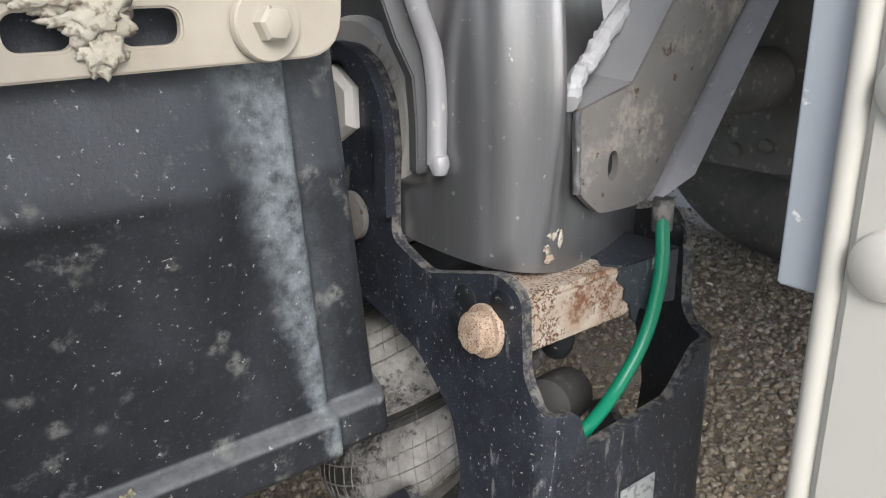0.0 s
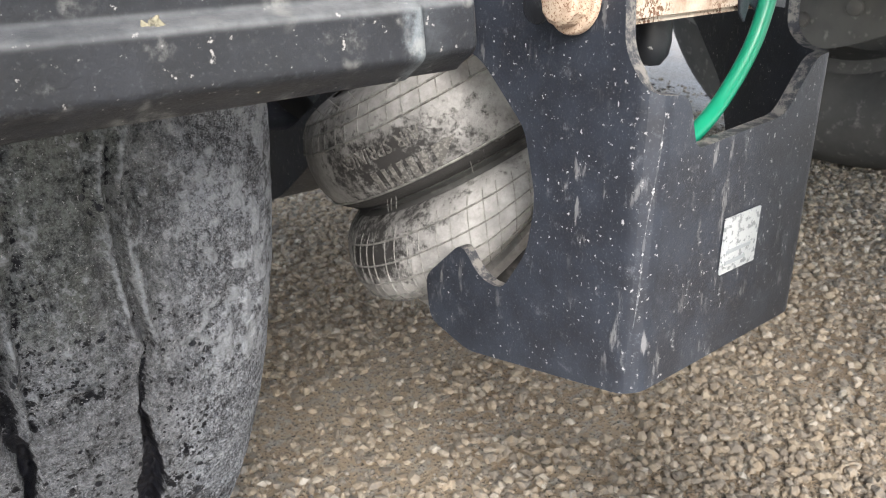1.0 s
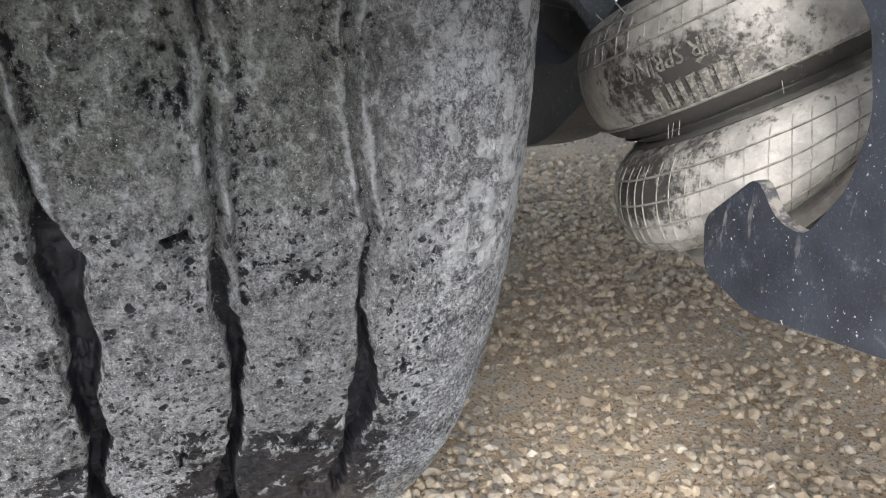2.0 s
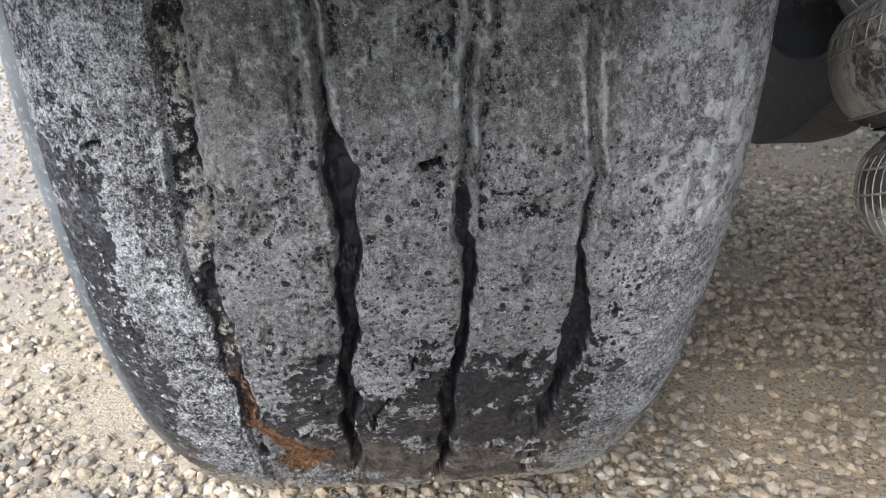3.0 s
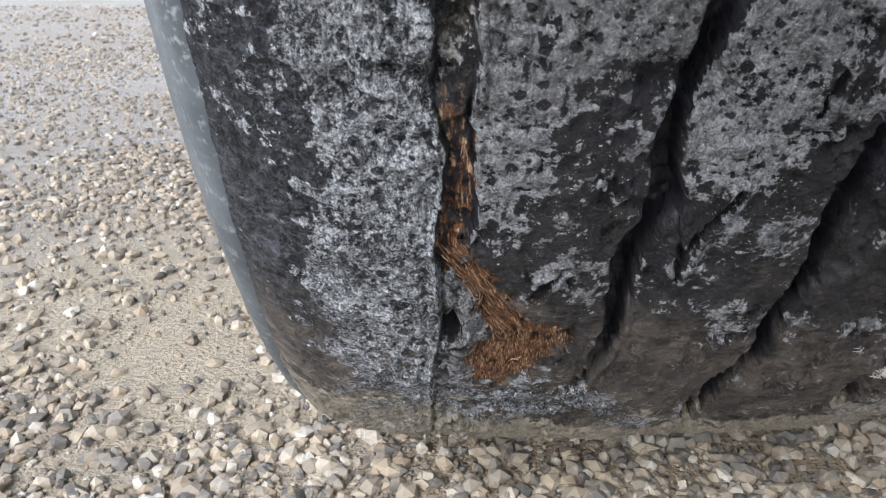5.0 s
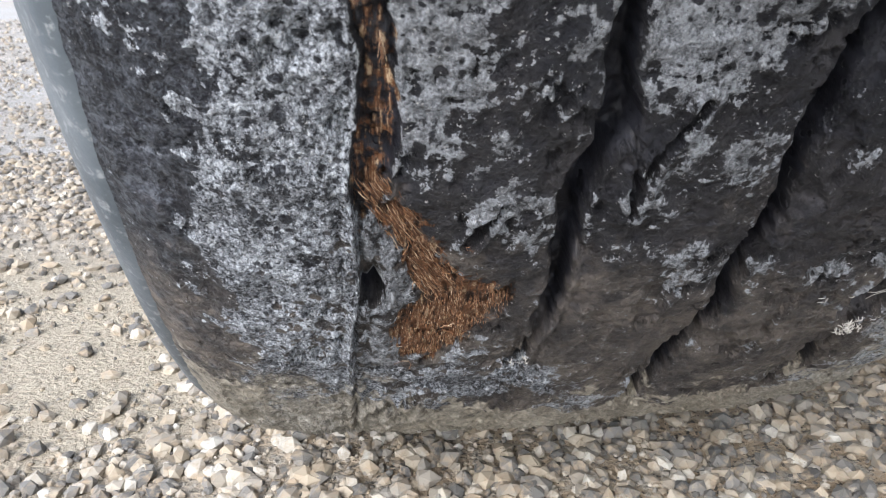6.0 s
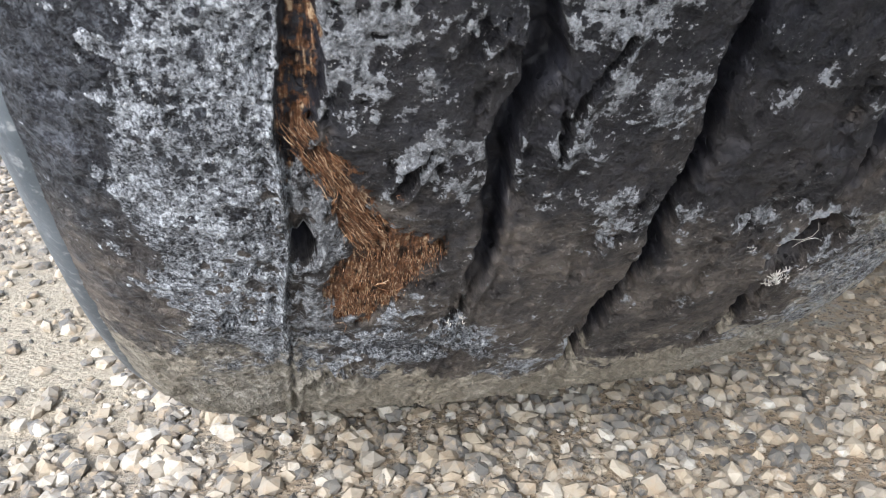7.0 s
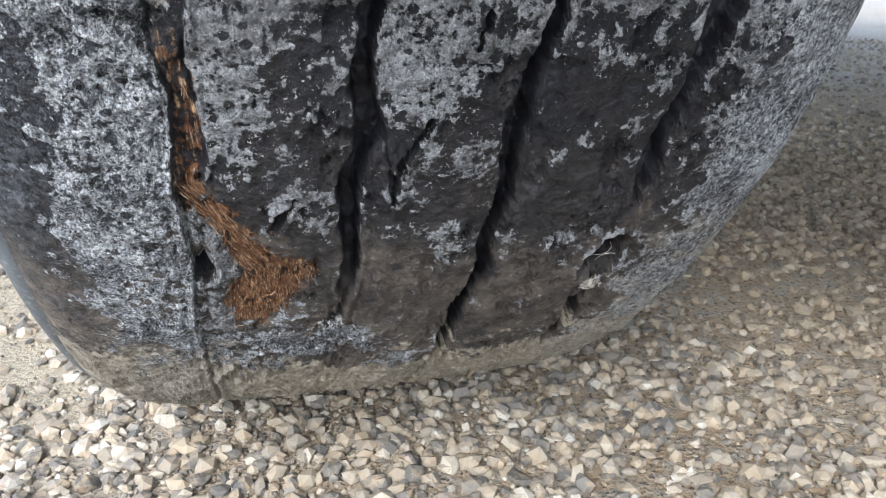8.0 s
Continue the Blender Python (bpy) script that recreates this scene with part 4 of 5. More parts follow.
def wheel(name, at, detail, label):
    top = thing(name, at, label, "wheel", "wheels of the trailer axle")
    hx, hr = smooth_profile(810)
    cut = int(np.argmax(hr < 0.480))
    spots = np.linspace(0, cut, 300 if detail else 22)
    hx_t, hr_t = np.interp(spots, np.arange(810), hx), np.interp(spots, np.arange(810), hr)
    hx, hr = hx[cut::12], hr[cut::12]
    rows_a = np.radians(np.concatenate([np.arange(-12, 20, 0.14), np.arange(20, 50, 0.09), np.arange(50, 66, 0.18), np.arange(66, 80, 1.0), np.arange(80, 348, 3.0)]) if detail else np.arange(0, 360, 3.0))
    def sheet(part_name, px, pr, relief_on, mat, flip=False):
        A, X = np.meshgrid(rows_a, px, indexing="ij")
        Rr = np.broadcast_to(pr, A.shape).copy()
        marks = ()
        if relief_on:
            h, *marks = tread_height(X, np.degrees(A))
            fade = 1 - ramp(np.abs(X), 0.140, 0.165)
            Rr = Rr + h * np.maximum(fade, 0.35)
        V = np.stack([X, -Rr * np.cos(A), -Rr * np.sin(A)], -1) + np.array(at)
        n, m = A.shape
        i, j = np.meshgrid(np.arange(n), np.arange(m - 1), indexing="ij")
        i2 = (i + 1) % n
        F = np.stack([i * m + j, i * m + j + 1, i2 * m + j + 1, i2 * m + j], -1).reshape(-1, 4)
        if flip:
            F = F[:, ::-1]
        V = V.reshape(-1, 3)
        V = settle(V) if at[2] < 0.53 else V
        ob = raw(part_name, V, F, mat)
        for mark, values in zip(("dust", "pits", "brown", "sand", "cord", "flaky", "green_shade", "pale"), marks):
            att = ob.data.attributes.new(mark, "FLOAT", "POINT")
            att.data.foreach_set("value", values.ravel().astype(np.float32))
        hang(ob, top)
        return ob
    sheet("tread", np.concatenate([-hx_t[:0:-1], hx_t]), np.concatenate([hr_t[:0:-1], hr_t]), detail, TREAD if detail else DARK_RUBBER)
    sheet("sidewall", hx, hr, False, DARK_RUBBER)
    sheet("sidewall", -hx, hr, False, DARK_RUBBER, True)
    if detail:
        part("shoulder_rib", revolve([(0.5035, -0.1550), (0.5032, -0.1575), (0.5005, -0.1610), (0.4955, -0.1643), (0.4860, -0.1690), (0.4740, -0.1744), (0.4690, -0.1758)], at, (1, 0, 0), 240), SIDE_RIB, top, "smooth blue-grey band round the shoulder")
    rim = revolve([(0.288, -0.15), (0.298, -0.145), (0.285, -0.13), (0.27, -0.05), (0.262, 0.0), (0.27, 0.05), (0.285, 0.13), (0.298, 0.145), (0.288, 0.15), (0.262, 0.13), (0.25, 0.0), (0.262, -0.13), (0.288, -0.15)], at, (1, 0, 0), 48)
    part("rim", rim, DARK_STEEL, top)
    part("disc", revolve([(0.26, -0.01), (0.20, -0.03), (0.14, -0.03), (0.14, -0.02), (0.20, -0.02), (0.26, 0.0)], at, (1, 0, 0), 40), DARK_STEEL, top)
    part("hub", revolve([(0, -0.11), (0.09, -0.11), (0.11, -0.06), (0.13, 0.0), (0.13, 0.1), (0.0, 0.1)], at, (1, 0, 0), 32), DARK_STEEL, top)
    return top


wheel("truck_wheel", (0, 0, AXLE), True, "badly worn dusty truck tyre with torn grooves on the gravel")

# bare steel-brown cords where the rubber is rubbed away
CORD, nt, b = material("bare_brown_cord", 0.75)
geo = nt.nodes.new("ShaderNodeNewGeometry")
tone = nt.nodes.new("ShaderNodeValToRGB")
for p in (0.50, 0.80):
    tone.color_ramp.elements.new(p)
for e, c in zip(tone.color_ramp.elements, ((0.025, 0.012, 0.007), (0.14, 0.058, 0.025), (0.30, 0.15, 0.070), (0.55, 0.44, 0.31))):
    e.color = (*c, 1)
nt.links.new(geo.outputs["Random Per Island"], tone.inputs[0])
nt.links.new(tone.outputs[0], b.inputs["Base Color"])
THREAD, nt, b = material("pale_frayed_thread", 0.8)
geo = nt.nodes.new("ShaderNodeNewGeometry")
nt.links.new(mix(nt, geo.outputs["Random Per Island"], (0.25, 0.235, 0.21), (0.50, 0.48, 0.45)), b.inputs["Base Color"])


def strand(bm, x0, s0, turn, length, rad, lift, bend=0.0, arch=0.0008):
    """One thread lying on the tread: its middle, its turn from the axle line, its length."""
    prev = None
    for t in np.linspace(-0.5, 0.5, 5):
        w = turn + bend * t
        x, q = x0 + t * length * math.cos(w), (s0 + t * length * math.sin(w)) / RADIUS
        rr = RADIUS + lift - arch * (2 * t) ** 2
        mid = Vector((x, -rr * math.cos(q), AXLE - rr * math.sin(q)))
        out = Vector((0, -math.cos(q), -math.sin(q)))
        side = Vector((1, 0, 0)) * -math.sin(w) + Vector((0, math.sin(q), -math.cos(q))) * math.cos(w)
        row = [bm.verts.new(mid + side * rad * c + out * rad * d) for c, d in ((-1, -1), (-0.6, 0.7), (0.6, 0.7), (1, -1))]
        if prev:
            for j in range(3):
                bm.faces.new((prev[j], prev[j + 1], row[j + 1], row[j]))
        prev = row


def cords():
    rng = np.random.RandomState(17)
    bm = bmesh.new()
    for k in range(4600):
        j = min(len(CORDS) - 1, int(len(CORDS) * rng.rand() ** 0.62))
        px, pa, r = CORDS[j]
        x0, s0 = px + rng.normal(0, r * 0.5), math.radians(pa) * RADIUS + rng.normal(0, r * 0.5)
        if fractal(np.array([x0 * 260.0 + 90]), np.array([s0 * 190.0 + 90]), 61, 3)[0] < 0.42:
            continue
        if pa < 36.5:
            # long loose strands slanting out of the groove
            if pa < 31.5 and k % 12:
                continue
            turn = (1.45 if pa < 31 else 1.08) + rng.normal(0, 0.12)
            strand(bm, x0, s0, turn, rng.uniform(0.002, 0.008), rng.uniform(0.00004, 0.00010), rng.uniform(-0.0036, -0.0016), rng.normal(0, 0.15), 0.0003)
        else:
            strand(bm, x0, s0, 1.50 + rng.normal(0, 0.07), rng.uniform(0.0010, 0.0026), rng.uniform(0.00005, 0.00010), rng.uniform(-0.0034, -0.0020), rng.normal(0, 0.08), 0.0003)
    for k in range(14):
        px, pa, r = CORDS[rng.randint(3, len(CORDS))]
        strand(bm, px + rng.normal(0, r * 0.8), math.radians(pa) * RADIUS + rng.normal(0, r * 0.8), rng.uniform(0, 3.1), rng.uniform(0.004, 0.010), 0.00007, rng.uniform(-0.001, 0.0012), rng.normal(0, 2.0), -0.001)
    bmesh.ops.recalc_face_normals(bm, faces=bm.faces[:])
    return bm


def threads():
    rng = np.random.RandomState(23)
    bm = bmesh.new()
    for hx, ha, r, n in ((0.080, 38.5, 0.0165, 22), (-0.035, 42.3, 0.0045, 8)):
        for k in range(n):
            w = rng.uniform(0, 6.28)
            rr = r * rng.uniform(1.0, 1.35)
            strand(bm, hx + rr * 0.56 * math.cos(w), math.radians(ha) * RADIUS + rr * math.sin(w), w + 1.57 + rng.normal(0, 0.5), rng.uniform(0.0015, 0.0035), rng.uniform(0.00006, 0.00014), rng.uniform(-0.001, 0.0012), rng.normal(0, 0.8))
    for k in range(50):
        strand(bm, 0.0795 + rng.normal(0, 0.0020), math.radians(40.7) * RADIUS + rng.normal(0, 0.0026), rng.uniform(0.8, 2.3), rng.uniform(0.002, 0.0042), rng.uniform(0.00008, 0.00018), rng.uniform(0.0, 0.002), rng.normal(0, 1.2))
    for k in range(3):
        strand(bm, rng.uniform(0.06, 0.10), math.radians(rng.uniform(36.5, 41.5)) * RADIUS, rng.uniform(0.0, 3.1), rng.uniform(0.006, 0.016), 0.00008, 0.0008, rng.normal(0, 1.2))
    bmesh.ops.recalc_face_normals(bm, faces=bm.faces[:])
    return bm


worn_wheel = bpy.data.objects["truck_wheel"]
tagged(part("frayed_cord", cords(), CORD, worn_wheel, "frayed rusty brown cords"), kind="stuff")
tagged(part("frayed_thread", threads(), THREAD, worn_wheel, "pale frayed threads round the holes"), kind="stuff")

# ---- mudguard over the tyre's front ----
mudguard = thing("mudguard", (0.0, -0.62, 0.545), "dusty black plastic mudguard hanging before the worn tyre", "mudguard")


def guard_panel():
    """The front wall: a shallow raised field, a flat border and a lip along the foot, as a profile swept sideways."""
    xs = np.concatenate([np.linspace(-0.24, 0.10, 30), np.linspace(0.104, 0.184, 40)])
    zs = np.concatenate([np.linspace(0.538, 0.60, 70), np.linspace(0.604, 1.0, 60)])
    X, Z = np.meshgrid(xs, zs, indexing="ij")
    right = 0.182 - (Z - 0.54) * 0.10
    X = np.minimum(X, right)
    edge = 0.147 - (Z - 0.57) * 0.08
    raised = (1 - ramp(X, edge - 0.002, edge + 0.001)) * 0.004
    step_ = 0.668 - 0.02 * X
    Y = -0.620 - raised - (0.004 * ramp(Z, step_ - 0.007, step_ + 0.006) + 0.10 * np.clip(Z - 0.57, 0, 0.098)) * (1 - ramp(X, 0.09, 0.122)) + 0.30 * np.maximum(Z - step_, 0) * (1 - ramp(X, 0.09, 0.122))
    foot = ramp(0.566 - Z, 0.0, 0.0035)
    Y = Y - 0.008 * foot + 0.012 * ramp(0.548 - Z, 0, 0.012)
    Y = Y + 0.018 * ramp(X, right - 0.012, right + 0.002) ** 2
    V = np.stack([X, Y, Z], -1)
    back = V + np.array([0, 0.006, 0])
    n, m = X.shape
    i, j = np.meshgrid(np.arange(n - 1), np.arange(m - 1), indexing="ij")
    F = np.stack([i * m + j, (i + 1) * m + j, (i + 1) * m + j + 1, i * m + j + 1], -1).reshape(-1, 4)
    k = n * m
    rim = [r for r in ([(a, a + 1) for a in range(m - 1)], [((n - 1) * m + a + 1, (n - 1) * m + a) for a in range(m - 1)], [((a + 1) * m, a * m) for a in range(n - 1)], [(a * m + m - 1, (a + 1) * m + m - 1) for a in range(n - 1)])]
    S = [(a, b_, b_ + k, a + k) for side in rim for a, b_ in side]
    ob = raw("front_wall", np.concatenate([V.reshape(-1, 3), back.reshape(-1, 3)]), np.concatenate([F, F[:, ::-1] + k, np.array(S)]), GUARD)
    return ob


hang(guard_panel(), mudguard)


def guard_top():
    """An unseen top added to the guard, curving back over the tyre to shade its tread."""
    bm = bmesh.new()
    rows = []
    for k in range(25):
        q = radians(90 * k / 24)
        y, z = -0.617 * math.cos(q) ** 0.8, 0.985 + 0.115 * math.sin(q)
        rows.append([bm.verts.new((x, y, z)) for x in (-0.24, 0.14)])
    for p, q in zip(rows, rows[1:]):
        bm.faces.new((p[0], p[1], q[1], q[0]))
    bmesh.ops.solidify(bm, geom=bm.faces[:], thickness=0.006)
    return bm


part("roof", guard_top(), BLACK_PLASTIC, mudguard)
part("stay", box(0.08, 0.445, -0.612, -0.59, 0.93, 0.96, 0.003), DARK_STEEL, mudguard)
part("inner_flange", box(0.158, 0.164, -0.612, -0.57, 0.56, 1.0, 0.002), BLACK_PLASTIC, mudguard)
hang_plate = smooth_outline([(-0.24, 0.705), (0.152, 0.7095), (0.155, 0.76), (-0.24, 0.76)], 0.014, 5)
slots = [smooth_outline([(x - 0.019, 0.7165), (x, 0.7165), (x, 0.7275), (x - 0.019, 0.7275)], 0.0053, 5) for x in (0.094, 0.062, 0.02)]
bracket = thing("mounting_plate", (0.1, -0.63, 0.71), "dirty beige slotted steel plate bolted to the mudguard", "bracket")
part("plate", prism(hang_plate, "y", -0.636, 0.004, 0.0012, slots), BEIGE, bracket)
hex_bolt((0.122, -0.636, 0.7215), (0.1, -1, 0.05), 0.011, 0.009, 0.0125, BEIGE, bracket)

# ---- lift bracket of folded steel ----
lift = thing("lift_bracket", (0.34, -0.6, 0.37), "folded black steel axle lift bracket with chipped edges", "bracket")
FX0, FX1, FY = 0.268, 0.416, -0.637


def folded(u, z, off):
    """From the flat sheet to the folded one; off moves along the normal, inwards."""
    r, w = 0.012, FX1 - FX0
    arc = r * math.pi / 2
    q = radians(62)
    if u < -arc / 2:
        return Vector((FX0 + off, FY + r - (u + arc / 2), z))
    if u < arc / 2:
        a = (u + arc / 2) / r
        return Vector((FX0 + r - (r - off) * math.cos(a), FY + r - (r - off) * math.sin(a), z))
    if u < w - arc / 2:
        return Vector((FX0 + r + u - arc / 2, FY + off, z))
    a = min((u - w + arc / 2) / r, q)
    rest = max(0.0, u - w + arc / 2 - q * r)
    cx = FX0 + r + w - arc
    return Vector((cx + (r - off) * math.sin(a) + rest * math.cos(q), FY + r - (r - off) * math.cos(a) + rest * math.sin(q), z))


def folded_plate():
    w = FX1 - FX0
    side = lambda y: -(y - FY)
    other = lambda y: w + (y - FY) / 0.88
    left = [(-0.640, 0.372), (-0.521, 0.348), (-0.486, 0.356), (-0.482, 0.384), (-0.515, 0.415), (-0.530, 0.399), (-0.548, 0.397), (-0.566, 0.425), (-0.571, 0.455), (-0.562, 0.490), (-0.530, 0.520), (-0.480, 0.536), (-0.430, 0.545), (-0.405, 0.60),
            (-0.405, 0.66), (-0.420, 0.690), (-0.448, 0.697), (-0.473, 0.697), (-0.493, 0.688), (-0.507, 0.667), (-0.510, 0.640), (-0.508, 0.616), (-0.507, 0.585), (-0.540, 0.572), (-0.600, 0.588), (-0.617, 0.580), (-0.620, 0.535)]
    right = [(-0.622, 0.522), (-0.611, 0.530), (-0.608, 0.572), (-0.583, 0.590), (-0.555, 0.578), (-0.53, 0.57), (-0.46, 0.55), (-0.52, 0.522), (-0.556, 0.489), (-0.570, 0.455), (-0.566, 0.425), (-0.548, 0.397), (-0.53, 0.397), (-0.517, 0.406), (-0.487, 0.385), (-0.486, 0.358), (-0.521, 0.348), (-0.630, 0.372)]
    flat = [(side(y), z) for y, z in left] + [(-0.004, 0.5185), (0.016, 0.5165), (0.0215, 0.512), (0.0285, 0.493), (0.032, 0.490), (0.105, 0.494), (0.130, 0.521)] + [(other(y), z) for y, z in right]
    flat = smooth_outline(flat, 0.0075, 4)
    bm = bmesh.new()
    f = bm.faces.new([bm.verts.new((p[0], p[1], 0)) for p in flat])
    for c in np.concatenate([np.linspace(-0.010, 0.010, 7), w + np.linspace(-0.010, 0.010, 7)]):
        bmesh.ops.bisect_plane(bm, geom=bm.verts[:] + bm.edges[:] + bm.faces[:], plane_co=(c, 0, 0), plane_no=(1, 0, 0))
    bmesh.ops.triangulate(bm, faces=bm.faces[:])
    flat_co = {v: (v.co.x, v.co.y) for v in bm.verts}
    rim = [e for e in bm.edges if len(e.link_faces) == 1]
    tris = [[v for v in f.verts] for f in bm.faces]
    inner = {v: bm.verts.new(folded(*flat_co[v], 0.007)) for v in list(flat_co)}
    for v, (u, z) in flat_co.items():
        v.co = folded(u, z, 0.0)
    for tr in tris:
        bm.faces.new([inner[v] for v in reversed(tr)])
    for e in rim:
        a, c = e.verts
        bm.faces.new((a, c, inner[c], inner[a])).material_index = 1
    bmesh.ops.recalc_face_normals(bm, faces=bm.faces[:])
    edge = [e for e in bm.edges if len(e.link_faces) == 2 and e.calc_face_angle(0) > radians(50)]
    made = bmesh.ops.bevel(bm, geom=edge, offset=0.0022, segments=2, affect="EDGES", clamp_overlap=True)
    for f in made["faces"]:
        f.material_index = 1
    return bm


part("folded_plate", folded_plate(), BLACK_STEEL, lift).data.materials.append(CHIPPED)
hook = spline([(0.264, -0.425, 0.688), (0.264, -0.450, 0.692), (0.264, -0.470, 0.692), (0.264, -0.489, 0.683), (0.264, -0.501, 0.665), (0.264, -0.505, 0.642), (0.264, -0.504, 0.618), (0.2645, -0.504, 0.600)], 6)
part("hooked_rim", sweep(hook, 0.0, flat=(0.0035, 0.0055)), BLACK_STEEL, lift)
hex_bolt((0.2675, -0.589, 0.5535), (-1, 0.05, 0.12), 0.020, 0.012, 0.0150, BOLT, lift, "bolt", "sandy rusty flange bolt", 12)
# black discs on the uncut plate stand for the dark inside bolt holes
for dy, dz in ((0.017, 0.013), (0.024, -0.004), (-0.012, 0.018)):
    part("bolt_hole", revolve([(0.0, 0.0006), (0.0075, 0.0006), (0.0085, 0.0), (0.0085, -0.002)], (0.2675, -0.589 + dy, 0.5535 + dz), (-1, 0, 0), 20), BLACK_PLASTIC, lift)
flank_in = Vector((-0.883, 0.469, 0.0))
part("bolt_hole", revolve([(0.0, 0.0006), (0.0066, 0.0006), (0.0075, 0.0), (0.0075, -0.002)], (0.4311, -0.5943, 0.574), flank_in, 20), BLACK_PLASTIC, lift)
part("crossbar", box(0.276, 0.402, -0.612, -0.572, 0.5435, 0.576, 0.003), RUST, lift, "rust-speckled cream crossbar")
torn = [(0.350, 0.5775), (0.346, 0.570), (0.354, 0.563), (0.353, 0.556), (0.359, 0.552), (0.361, 0.543), (0.366, 0.538), (0.369, 0.547), (0.377, 0.5425), (0.390, 0.5445), (0.404, 0.5425), (0.404, 0.5775)]
part("tape_wrap", prism(torn, "y", -0.6136, 0.0014, 0.0003), BLACK_STEEL, lift, "torn black tape wrapping")
part("tape_wrap", prism([(0.350, -0.6136), (0.343, -0.604), (0.350, -0.595), (0.346, -0.583), (0.352, -0.5705), (0.404, -0.5705), (0.404, -0.6136)], "z", 0.5763, 0.0014, 0.0003), BLACK_STEEL, lift, "torn black tape wrapping")
part("buffer", revolve([(0, -0.004), (0.012, -0.004), (0.018, 0.0), (0.0185, 0.012), (0.0175, 0.034), (0.013, 0.043), (0.0, 0.045)], (0.340, -0.568, 0.472), (0.9, 0.25, -0.12), 32), DARK_RUBBER, lift, "round black rubber buffer")
part("buffer_cap", revolve([(0, 0), (0.006, 0.0), (0.0095, 0.005), (0.0105, 0.012), (0.010, 0.027), (0, 0.027)], (0.328, -0.586, 0.5185), (0, 0, 1), 24), BLACK_PLASTIC, lift)
part("label_plate", box(0.331, 0.363, -0.6385, -0.6372, 0.4185, 0.449, 0.0004), STICKER, lift, "scuffed silver type label")
for i in range(2):
    part("print_line", box(0.334, 0.352 + 0.004 * (i % 2), -0.6391, -0.6385, 0.4235 + i * 0.006, 0.4255 + i * 0.006, 0.0001), INK, lift)

SCRATCH = spotted("pale_scratch", (0.10, 0.104, 0.112), (0.30, 0.30, 0.30), 500, 0.54, 0.64, 0.6, 0.0, (0.05, 0.053, 0.06), 0.3)


def scratch(u0, z0, u1, z1, width, seed):
    """A broken thin scrape on the folded plate, from one point of the flat sheet to another."""
    rng = np.random.RandomState(seed)
    bm = bmesh.new()
    prev = None
    for t in np.linspace(0, 1, 90):
        w = width * min(1.0, max(0.12, rng.normal(0.45, 0.35))) * min(1.0, 8 * t + 0.1, 8 * (1 - t) + 0.1)
        u, z = u0 + (u1 - u0) * t + 0.0006 * math.sin(9 * t), z0 + (z1 - z0) * t
        row = [bm.verts.new(folded(u - w, z, -0.0002)), bm.verts.new(folded(u + w, z, -0.0002))]
        if prev:
            bm.faces.new((prev[0], prev[1], row[1], row[0]))
        prev = row
    return bm


part("scratch", scratch(0.004, 0.512, -0.002, 0.405, 0.0007, 3), SCRATCH, lift)
part("scratch", scratch(-0.006, 0.395, -0.004, 0.382, 0.0012, 4), SCRATCH, lift)
for k, (u, z, tall) in enumerate(((0.030, 0.470, 0.012), (0.038, 0.455, 0.016), (0.046, 0.468, 0.010), (0.043, 0.436, 0.014), (0.034, 0.425, 0.018), (0.052, 0.410, 0.012), (0.058, 0.474, 0.008), (0.100, 0.440, 0.016), (0.112, 0.455, 0.014), (0.108, 0.415, 0.018), (0.026, 0.400, 0.014))):
    part("scratch", scratch(u, z, u + 0.002, z - tall, 0.0016, 10 + k), SCRATCH, lift)

streaks = random.Random(21)
for k in range(16):
    u, z = streaks.uniform(0.062, 0.140), streaks.uniform(0.41, 0.495)
    part("scratch", scratch(u, z, u + streaks.uniform(-0.001, 0.003), z - streaks.uniform(0.006, 0.020), streaks.uniform(0.0009, 0.0024), 40 + k), SCRATCH, lift)

# ---- green air hose ----
hose = thing("air_hose", (0.388, -0.611, 0.60), "green plastic air hose hanging from the hanger brace", "hose")
run = spline([(0.388, -0.611, 0.600), (0.3825, -0.617, 0.568), (0.371, -0.618, 0.531), (0.346, -0.618, 0.502), (0.314, -0.620, 0.486), (0.291, -0.612, 0.470), (0.30, -0.58, 0.44)], 10)
part("tube", sweep(run, 0.0043, 14), HOSE, hose)
part("fitting", revolve([(0, 0), (0.0060, 0), (0.0064, 0.001), (0.0064, 0.018), (0.006, 0.02), (0, 0.02)], (0.3895, -0.610, 0.590), (0, 0, 1), 20), DARK_STEEL, hose)

# ---- air spring ----
AIR, nt, b = material("dusty_air_spring_rubber", 0.85)
n1, n2, n3 = tex(nt, 14, 6, 0.65), tex(nt, 160, 6, 0.75), tex(nt, 45, 8, 0.7)
worn = step(nt, math2(nt, "ADD", math2(nt, "SUBTRACT", n1, math2(nt, "MULTIPLY", attribute(nt, "rub"), 0.30)), math2(nt, "MULTIPLY", math2(nt, "SUBTRACT", n2, 0.5), 0.9)), 0.20, 0.40)
dustc = mix(nt, step(nt, n3, 0.35, 0.7), (0.19, 0.184, 0.178), (0.345, 0.335, 0.320))
nt.links.new(mix(nt, worn, (0.032, 0.030, 0.029), dustc), b.inputs["Base Color"])
relief(nt, b, math2(nt, "ADD", n2, math2(nt, "MULTIPLY", worn, 0.5)), 0.8, 0.0012)
AIR_RIB, nt, b = material("dusty_moulded_rib", 0.9)
nt.links.new(mix(nt, step(nt, tex(nt, 200, 6, 0.7), 0.35, 0.6), (0.12, 0.116, 0.108), (0.24, 0.232, 0.217)), b.inputs["Base Color"])
